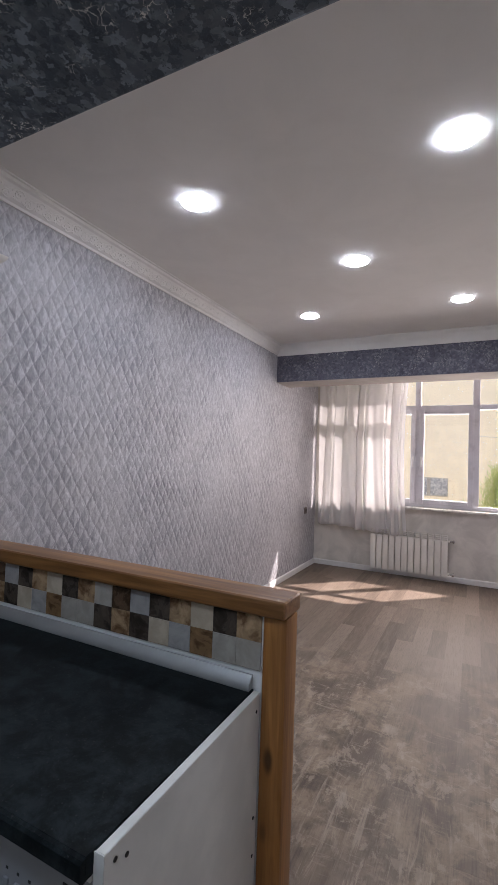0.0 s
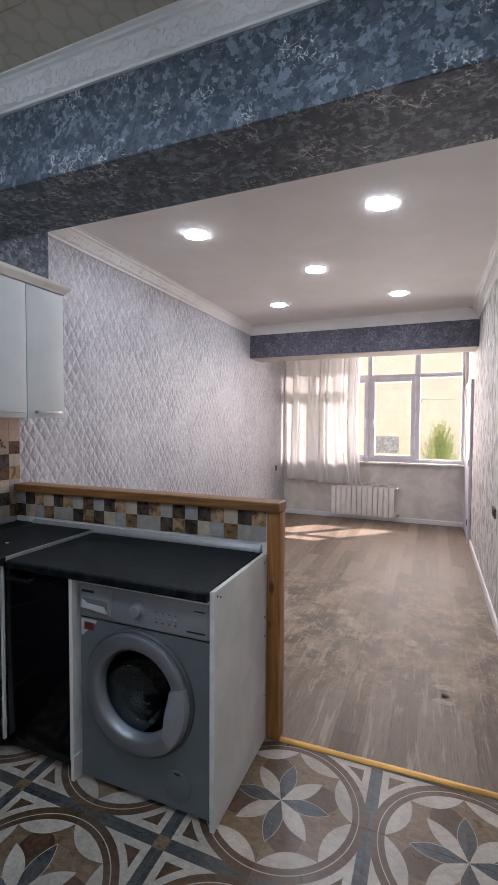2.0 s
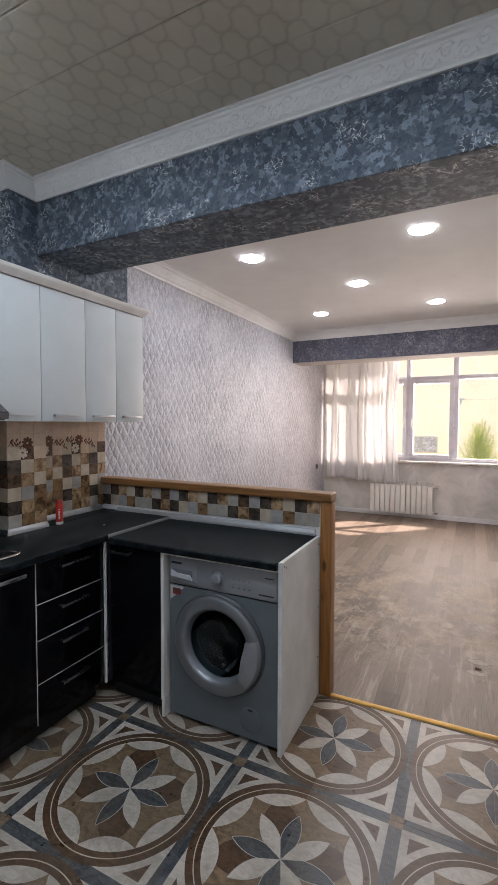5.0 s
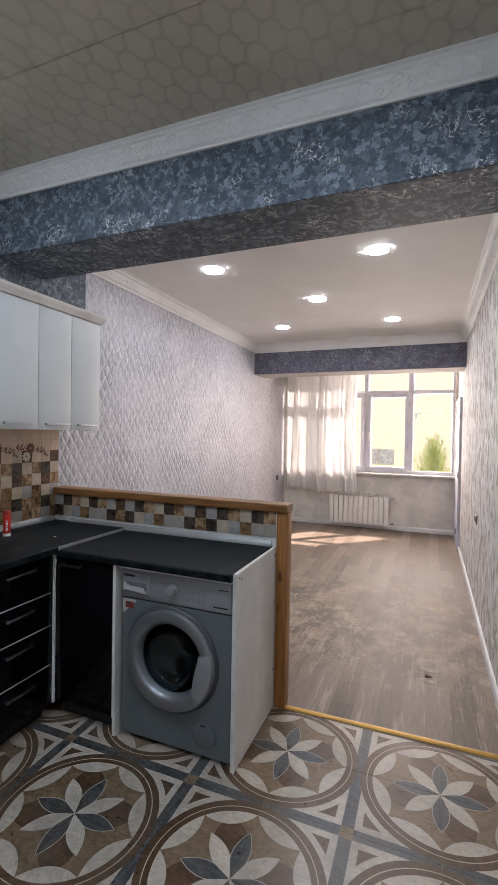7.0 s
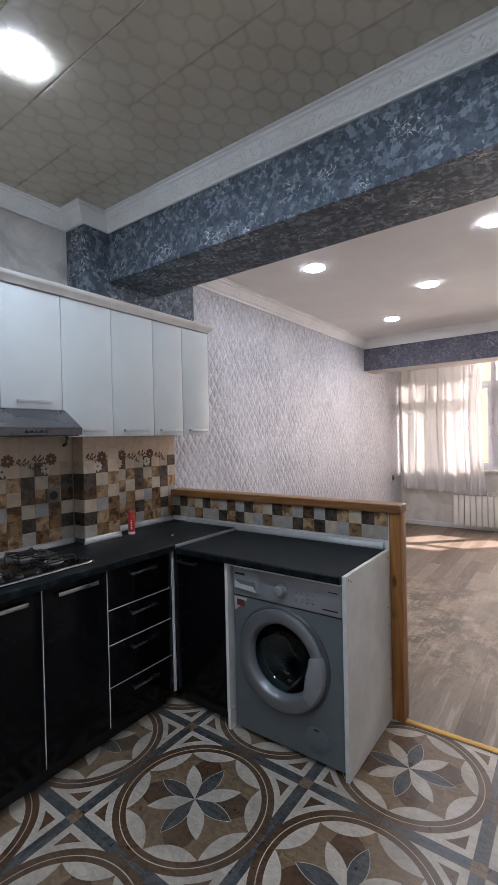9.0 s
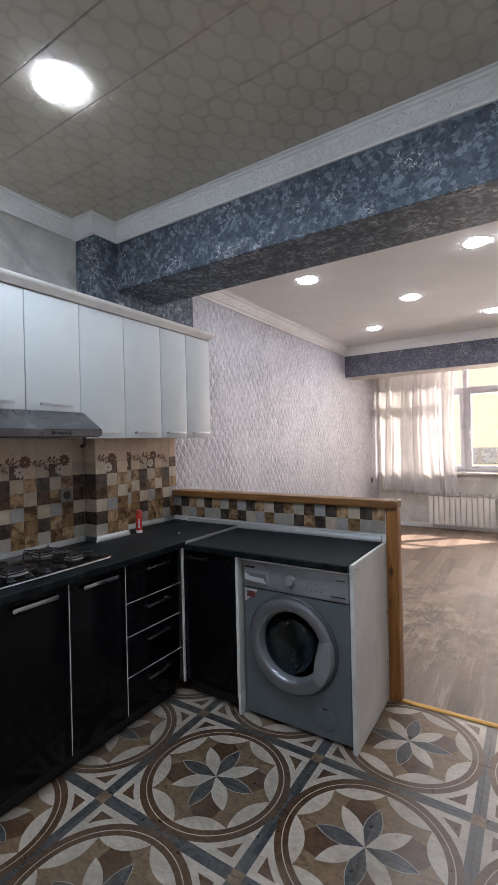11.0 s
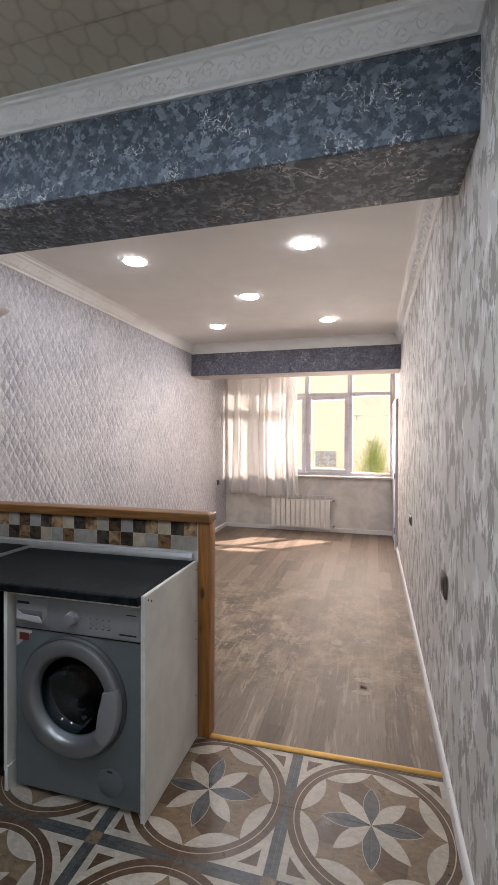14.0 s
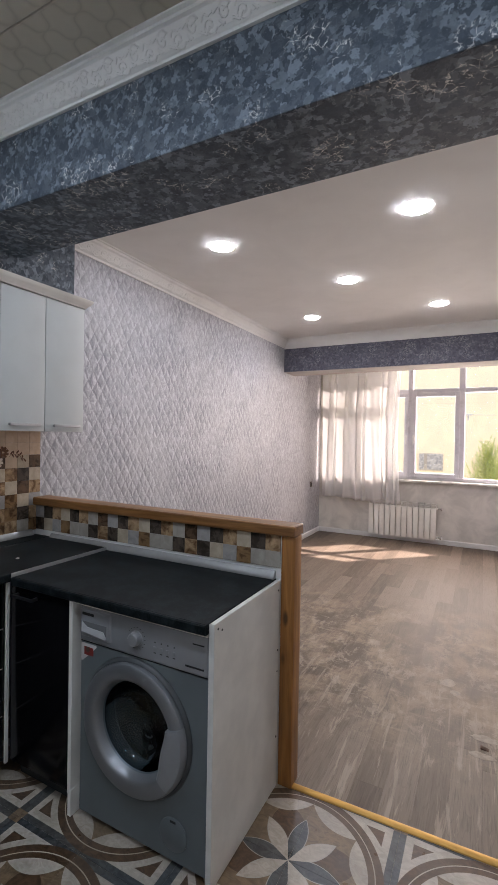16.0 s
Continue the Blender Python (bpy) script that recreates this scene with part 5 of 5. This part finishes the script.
part("base_ring", lathe([(0.0204, 0.004), (0.0207, 0.005), (0.0207, 0.018), (0.0204, 0.019)], "z", cc, 28), M_WHITEBOARD, can, "white base ring", True)
for k, (z0, z1) in enumerate(((0.036, 0.052), (0.057, 0.064), (0.069, 0.082), (0.088, 0.093))):
    bm = boxed(0.0198, 0.0207, -0.0045, 0.0045, z0, z1)
    bmesh.ops.transform(bm, matrix=Matrix.Translation(cc) @ Matrix.Rotation(radians(-42), 4, "Z"), verts=bm.verts)
    part("label_bar", bm, M_WHITEBOARD, can, "white printed bar")


def socket(name, x, y, z, out, w, h, label, category, gangs=1, material=None, deep=0.010):
    """A surface plate on a wall that faces +x or -x."""
    m = material or M_BROWNPLASTIC
    ob = thing(name, (x, y, z), label, category)
    a, b = sorted((x, x + out * deep))
    part("plate", boxed(a, b, y - w / 2, y + w / 2, z - h / 2, z + h / 2, 0.004, 2), m, ob, smooth=True)
    for k in range(gangs):
        cy = y - w / 2 + (k + 0.5) * w / gangs
        s = min(w / gangs, h) * 0.40
        a, b = sorted((x + out * deep, x + out * (deep + 0.0025)))
        part("insert", boxed(a, b, cy - s, cy + s, z - s, z + s, 0.001, 1), m, ob)
        part("recess", lathe([(s * 0.72, 0.0), (s * 0.72, out * 0.0012), (s * 0.55, out * 0.0015)], "x", (x + out * (deep + 0.0025), cy, z), 20), M_BLACK, ob)
    return ob


socket("wall_socket", RIGHT, 0.630, 0.838, -1, 0.112, 0.104, "dark brown surface socket on the brush-stroke wall", "wall socket", deep=0.014)
socket("wall_socket", RIGHT, 2.545, 0.800, -1, 0.155, 0.080, "dark brown double socket on the brush-stroke wall", "wall socket", 2, deep=0.010)
socket("wall_socket", LEFT, 5.340, 0.786, 1, 0.085, 0.085, "grey-brown socket on the diamond wallpaper", "wall socket")
socket("wall_socket", KLEFT + 0.007, -0.405, 1.185, 1, 0.082, 0.082, "grey-brown socket on the kitchen mosaic", "wall socket", 1, plain("grey_brown_plastic", (0.17, 0.145, 0.115), 0.4))


# ---- radiator ----
def radiator():
    x0, n, w, z0, z1, y0, y1 = -0.760, 12, 0.0795, 0.066, 0.596, 5.615, 5.695
    ob = thing("radiator", ((x0 + n * w / 2), 5.655, z0), "cream-white sectional radiator hung below the window", "radiator")
    for k in range(n):
        a = x0 + k * w
        bm = boxed(a + 0.0048, a + w - 0.0048, y0, y0 + 0.040, z0 + 0.01, z1 - 0.066, 0.005, 2)
        box(bm, a + 0.024, a + w - 0.024, y0 + 0.040, y1 - 0.004, z0 + 0.03, z1 - 0.085, 0.003, 1)
        for e in (a + 0.005, a + w - 0.010):
            box(bm, e, e + 0.005, y0 + 0.010, y1 - 0.004, z1 - 0.090, z1 - 0.008, 0.001, 1)
        for q in range(3):
            box(bm, a + 0.006, a + w - 0.006, y0 + 0.002 + 0.004 * q, y0 + 0.012 + 0.012 * q, z1 - 0.050 + 0.022 * q, z1 - 0.044 + 0.022 * q, 0.0015, 1)
        part("section", bm, M_RADIATOR, ob, smooth=True)
    bm = tube(bmesh.new(), [(x0 + 0.005, 5.662, z1 - 0.078), (x0 + n * w + 0.02, 5.662, z1 - 0.078)], 0.015, 12)
    part("header_pipe", bm, M_RADIATOR, ob, smooth=True)
    bm = tube(bmesh.new(), [(x0 + 0.005, 5.658, z0 + 0.045), (x0 + n * w + 0.02, 5.658, z0 + 0.045)], 0.017, 12)
    part("header_pipe", bm, M_RADIATOR, ob, smooth=True)
    xe = x0 + n * w
    for z in (z1 - 0.078, z0 + 0.045):
        bm = tube(bmesh.new(), [(xe + 0.018, 5.658, z), (xe + 0.050, 5.658, z), (xe + 0.058, 5.665, z), (xe + 0.058, BACK, z)], 0.010, 10)
        v = part("valve", bm, M_CHROME, ob, "chrome valve", True)
        part("valve_cap", lathe([(0.013, -0.030), (0.017, -0.026), (0.017, 0.0), (0.011, 0.004)], "y", (xe + 0.058, 5.652, z), 16), M_CHROME, v, smooth=True)
    return ob


radiator()


# ---- curtain ----
def curtain():
    ob = thing("curtain", (-0.93, 5.62, 0.575), "off-white cloth curtain hanging in folds over the window", "curtain")
    bm = bmesh.new()
    nx, nz = 360, 40
    rng = random.Random(11)
    ph = [rng.uniform(0, 6.28) for _ in range(6)]
    rows = []
    for j in range(nz + 1):
        v = j / nz
        z = 0.575 + v * 2.02
        spread = 1.0 - 0.05 * math.sin(v * 2.6)
        row = []
        for i in range(nx + 1):
            u = i / nx
            x = -1.530 + 1.247 * (u * spread + 0.025 * (1 - v) * math.sin(3 * u + 1))
            lean = u - 0.05 * (1 - v) * math.sin(math.pi * u)
            fold = 0.024 * math.sin(2 * math.pi * 5.2 * lean + ph[0] + 0.5 * math.sin(2.3 * v + ph[1]) + 1.1 * math.sin(5 * u + ph[2]))
            fold += 0.006 * math.sin(2 * math.pi * 11.5 * lean + ph[3] + 0.6 * v)
            for c, wdt, dep in ((0.46, 0.024, 0.13), (0.53, 0.014, 0.07), (0.77, 0.012, 0.05), (0.85, 0.014, 0.10), (0.94, 0.012, 0.08), (0.09, 0.012, 0.06), (0.16, 0.010, 0.03), (0.28, 0.016, 0.025)):
                q = (lean - c + (0.09 if c < 0.6 else 0.03) * (0.5 - v)) / wdt
                fold -= dep * math.exp(-q * q)
            fold += 0.006 * math.sin(31 * u + 9 * v + ph[4]) * (1 - v)
            z2 = z + (0.020 * math.sin(5.0 * u + 0.8) - 0.022 * u) * (1 - v) ** 2
            row.append(bm.verts.new((x, 5.640 + fold * (0.75 + 0.25 * (1 - v)), z2)))
        rows.append(row)
    for a, b in zip(rows, rows[1:]):
        for i in range(nx):
            bm.faces.new((a[i], a[i + 1], b[i + 1], b[i]))
    cl = part("cloth", bm, M_CURTAIN, ob, smooth=True)
    md = cl.modifiers.new("thickness", "SOLIDIFY")
    md.thickness = 0.0016
    tube_bm = tube(bmesh.new(), [(-1.57, 5.600, 2.60), (1.15, 5.600, 2.60)], 0.011, 12)
    rod = thing("curtain_rod", (-0.2, 5.60, 2.60), "white curtain rod above the window behind the beam", "curtain rod")
    part("rod", tube_bm, M_PVC, rod, smooth=True)
    for x in (-1.35, 1.0):
        part("bracket", boxed(x - 0.01, x + 0.01, 5.600, BACK, 2.590, 2.612, 0.002, 1), M_PVC, rod)
    return ob


curtain()


# ---- side door by the window ----
M_DOOR = plain("lavender_white_plastic", (0.66, 0.65, 0.72), 0.35, 0.0, 0.05)
door = structure("door_1", boxed(RIGHT - 0.022, RIGHT + 0.03, 4.842, 5.600, 0.006, 1.985, 0.004, 2), M_DOOR, "closed pale lavender-white plastic door beside the window", "door")
part("door_frame", boxed(RIGHT - 0.034, RIGHT + 0.08, 4.775, 4.832, 0.001, 2.045, 0.004, 2), M_DOOR, door)
part("door_frame", boxed(RIGHT - 0.034, RIGHT + 0.08, 5.606, 5.660, 0.001, 2.045, 0.004, 2), M_DOOR, door)
part("door_frame", boxed(RIGHT - 0.034, RIGHT + 0.08, 4.832, 5.606, 1.992, 2.045, 0.004, 2), M_DOOR, door)
# solid dark strip in place of the shade in the hinge-side gap
part("wall_end", boxed(RIGHT - 0.004, RIGHT + 0.10, 4.742, 4.774, 0.001, 2.045), M_BROWNPLASTIC, door, "dark strip drawn for the shaded gap beside the frame")
for z in (0.25, 1.0, 1.80):
    part("hinge", lathe([(0.007, -0.04), (0.007, 0.04)], "z", (RIGHT - 0.036, 4.838, z), 12), M_BLACK, door)

# ---- crumbs ----
chip = thing("wood_chip", (0.796, 1.22, 0), "small brown wood chip lying on the laminate", "debris")
bm = boxed(0.780, 0.818, 1.205, 1.230, 0.0, 0.008, 0.003, 2)
for v in bm.verts:
    v.co.z *= 0.6 + 0.5 * math.sin(90 * v.co.x)
    v.co.z = max(v.co.z, 0.0)
part("chip", bm, plain("dark_chip", (0.10, 0.05, 0.03), 0.8), chip)
crumb = thing("plaster_crumb", (-1.177, 0.134, TOPL), "tiny white plaster crumb on the worktop", "debris")
part("crumb", lathe([(0.006, 0.0), (0.009, 0.002), (0.005, 0.005)], "z", (-1.177, 0.134, TOPL + 0.0005), 9), M_WHITEBOARD, crumb)
spot_mat = plain("pale_dried_spot", (0.37, 0.305, 0.24), 0.7, 0.0, 0.25, 40.0)
for x, y, rx, ry in ((0.60, 1.78, 0.040, 0.055), (0.645, 1.68, 0.030, 0.034), (0.80, 1.30, 0.075, 0.030), (0.79, 1.16, 0.060, 0.026)):
    st = thing("dried_splash", (x, y, 0), "pale dried plaster splash on the laminate", "stain", "dried splashes on the floor")
    bm = bmesh.new()
    rng = random.Random(round(x * 1000))
    top = [bm.verts.new((x + rx * math.cos(0.35 * k) * rng.uniform(0.75, 1.1), y + ry * math.sin(0.35 * k) * rng.uniform(0.75, 1.1), 0.0007)) for k in range(18)]
    low = [bm.verts.new((v.co.x, v.co.y, 0.0)) for v in top]
    bm.faces.new(top)
    for k in range(18):
        j = (k + 1) % 18
        bm.faces.new((top[k], low[k], low[j], top[j]))
    part("splash", bm, spot_mat, st)

# ---- mosaic on the kitchen walls ----
TILES = {}


def tile_mesh(key, w, h, face):
    """One shared tile; face is the way that it looks: x, -y."""
    if (key, w, h, face) not in TILES:
        g = 0.0003
        bm = boxed(0, 0.006, g, w - g, g, h - g, 0.0006, 1) if face == "x" else boxed(g, w - g, -0.006, 0, g, h - g, 0.0006, 1)
        TILES[(key, w, h, face)] = mesh_of("wall_tile", bm, M_TILE[key])
    return TILES[(key, w, h, face)]


def tile_at(key, place, w, h, face, parent):
    ob = new("wall_tile", tile_mesh(key, round(w, 4), round(h, 4), face))
    ob.parent = parent
    ob.location = place


TALL = (("grey", "gold", "tan"), ("slate", "tan", "gold"), ("cream", "blue", "gold"), ("brown", "tan", "cream"), ("slate", "cream", "tan"), ("cream", "brown", "peach"))
LOW = (("grey", "grey", "gold", "blue", "cream", "slate", "tan", "slate"), ("tan", "slate", "cream", "tan", "slate", "blue", "brown", "grey"))


def tall_pick(i, j, n):
    """Printed tiles three squares wide."""
    return TALL[j][i % 3]


def low_pick(i, j, n):
    return LOW[j][(n - 1 - i) % 8]


def mosaic_field(face, origin, length, rows, z0, top, parent, size, choose):
    """Squares from z0 up, then plain peach squares to the top."""
    n = max(1, round(length / size))
    w = length / n
    for i in range(n):
        for j in range(rows):
            place = (origin[0], origin[1] + i * w, z0 + j * size) if face == "x" else (origin[0] + i * w, origin[1], z0 + j * size)
            tile_at(choose(i, j, n), place, w, size, face, parent)
        if top > z0 + rows * size + 0.01:
            k = round((top - z0 - rows * size) / 0.066)
            h = (top - z0 - rows * size) / k
            for j in range(k):
                z = z0 + rows * size + j * h
                place = (origin[0], origin[1] + i * w, z) if face == "x" else (origin[0] + i * w, origin[1], z)
                tile_at("peach", place, w, h, face, parent)


TZ = TOPL + 0.026
TS = 0.074                           # squares of the taller field
mosaic_field("x", (KLEFT + 0.001, -1.70), 1.70 + PIL0 - 0.010, 6, TZ, 1.508, wall_kw, TS, tall_pick)
mosaic_field("-y", (KLEFT + 0.008, PIL0 - 0.001), PIL - KLEFT - 0.006, 6, TZ, 1.508, pilaster, TS, tall_pick)
mosaic_field("x", (PIL + 0.0005, PIL0 - 0.006), PIL1 - PIL0 + 0.005, 6, TZ, 1.508, pilaster, TS, tall_pick)
mosaic_field("x", (LEFT + 0.003, PIL1 + 0.001), 0.555 - PIL1, 6, TZ, 1.508, wall_w, TS, tall_pick)
mosaic_field("-y", (LEFT + 0.010, UP0 + 0.006), 1.575, 2, 0.932, 0.932, low_wall, TT, low_pick)

# printed flower border: raised glaze blossoms, leaves and a vine
M_GLAZE = [plain("brown_glaze", (0.135, 0.052, 0.020), 0.25), plain("cream_glaze", (0.58, 0.50, 0.40), 0.25), plain("umber_glaze", (0.130, 0.058, 0.034), 0.25)]


def blossom(bm, place, r, petals, face, turn):
    def at(a, b, d):
        return (place[0] + d, place[1] + a, place[2] + b) if face == "x" else (place[0] + a, place[1] - d, place[2] + b)
    for k in range(petals):
        t = turn + 2 * math.pi * k / petals
        c, s = math.cos(t), math.sin(t)
        ring = []
        for u, w in ((0.12, 0.0), (0.45, 0.20), (0.85, 0.22), (1.0, 0.0), (0.85, -0.22), (0.45, -0.20)):
            ring.append(bm.verts.new(at(r * (u * c - w * s), r * (u * s + w * c), 0.0014)))
        low = [bm.verts.new(Vector(v.co) - Vector(at(0, 0, 0.0014)) + Vector(at(0, 0, 0.0))) for v in ring]
        bm.faces.new(ring)
        for i in range(6):
            j = (i + 1) % 6
            bm.faces.new((ring[i], ring[j], low[j], low[i]))


def leaf_spray(bm, place, length, face, lift):
    """A thin arched stem with pointed leaves on both sides."""
    def at(a, b, d=0.0):
        return (place[0] + d, place[1] + a, place[2] + b) if face == "x" else (place[0] + a, place[1] - d, place[2] + b)

    def stem(k):
        return length * k / 10, lift * math.sin(k * 0.42) + 0.004 * math.sin(k * 1.3)
    tube(bm, [at(*stem(k), 0.0004) for k in range(11)], 0.0012, 5)
    for k in range(1, 11):
        a, b = stem(k)
        side = 1 if k % 2 else -1
        lean = 0.007 if k % 3 else -0.004
        q = [(0, 0), (0.004 + lean * 0.4, 0.006 * side), (0.006 + lean, 0.013 * side), (0.002 + lean * 1.3, 0.022 * side), (-0.003 + lean * 0.8, 0.014 * side), (-0.003, 0.006 * side)]
        f = [bm.verts.new(at(a + x, b + y, 0.0012)) for x, y in q]
        l = [bm.verts.new(at(a + x, b + y, 0.0)) for x, y in q]
        bm.faces.new(f)
        for i in range(6):
            j = (i + 1) % 6
            bm.faces.new((f[i], f[j], l[j], l[i]))


def glazed(name, bm, material, parent, label):
    bmesh.ops.recalc_face_normals(bm, faces=bm.faces)
    part(name, bm, material, parent, label)


def border(face, base, length, parent):
    rng = random.Random(round(base[1] * 100))
    s = 0.117
    z = TZ + 6 * TS - 0.002
    while s < length - 0.03:
        def at(a, b):
            return (base[0], base[1] + s + a, z + b) if face == "x" else (base[0] + s + a, base[1], z + b)
        for a, b, r, m, label in ((0.004, 0.018, 0.035, 0, "brown glazed blossom"), (-0.026, -0.034, 0.033, 1, "cream glazed blossom")):
            bm = bmesh.new()
            blossom(bm, at(a, b), r, 8 + (m == 0), face, rng.uniform(0, 1))
            glazed("blossom", bm, M_GLAZE[m], parent, label)
        for a, b, ln, lift in ((-0.108, 0.004, 0.085, 0.024), (0.040, -0.006, 0.092, 0.016)):
            if s + a + ln > length:
                continue
            bm = bmesh.new()
            leaf_spray(bm, at(a, b), ln, face, lift)
            glazed("leaf_spray", bm, M_GLAZE[2], parent, "brown glazed leaf spray")
        s += 0.234


border("x", (KLEFT + 0.007, -1.70, 0), 1.40, wall_kw)
border("x", (PIL + 0.0065, PIL0 - 0.006, 0), PIL1 - PIL0, pilaster)
border("x", (LEFT + 0.009, PIL1 + 0.001, 0), 0.575, wall_w)

# ---- pieces of the floors, last ----
def shared_piece(name, cache, key, make, material, parent, place):
    if key not in cache:
        cache[key] = mesh_of(name, make(), material)
    ob = new(name, cache[key])
    ob.parent = parent
    ob.location = place
    return ob


cache = {}
TILE = 0.3335
for i in range(-6, 4):
    for j in range(-11, 2):
        x0, x1 = max(KLEFT, 0.180 + i * TILE), min(RIGHT, 0.180 + (i + 1) * TILE)
        y0, y1 = max(REAR, 0.230 + j * TILE), min(0.552, 0.230 + (j + 1) * TILE)
        w, d = round(x1 - x0, 4), round(y1 - y0, 4)
        if w < 0.01 or d < 0.01:
            continue
        shared_piece("floor_tile", cache, (w, d), lambda: boxed(0.0003, w - 0.0003, 0.0003, d - 0.0003, -0.008, 0.0, 0.0006, 1), M_TILEFLOOR, floor_kitchen, (x0, y0, 0))

cache = {}
rng = random.Random(5)
PW = 0.125
col = 0
x = LEFT
while x < RIGHT - 0.01:
    x1 = min(RIGHT, x + PW)
    y = 0.555 - rng.choice((0.0, 0.2, 0.45, 0.7))
    while y < BACK - 0.01:
        ln = rng.choice((0.62, 0.95, 1.25))
        a, b = max(0.556, y), min(BACK, y + ln)
        if b - a > 0.01:
            w, d = round(x1 - x, 4), round(b - a, 3)
            shared_piece("floor_plank", cache, (w, d), lambda: boxed(0.00005, w - 0.00005, 0.00005, d - 0.00005, -0.010, 0.0, 0.0003, 1), M_PLANK, floor_room, (x, a, 0))
        y += ln
    x = x1
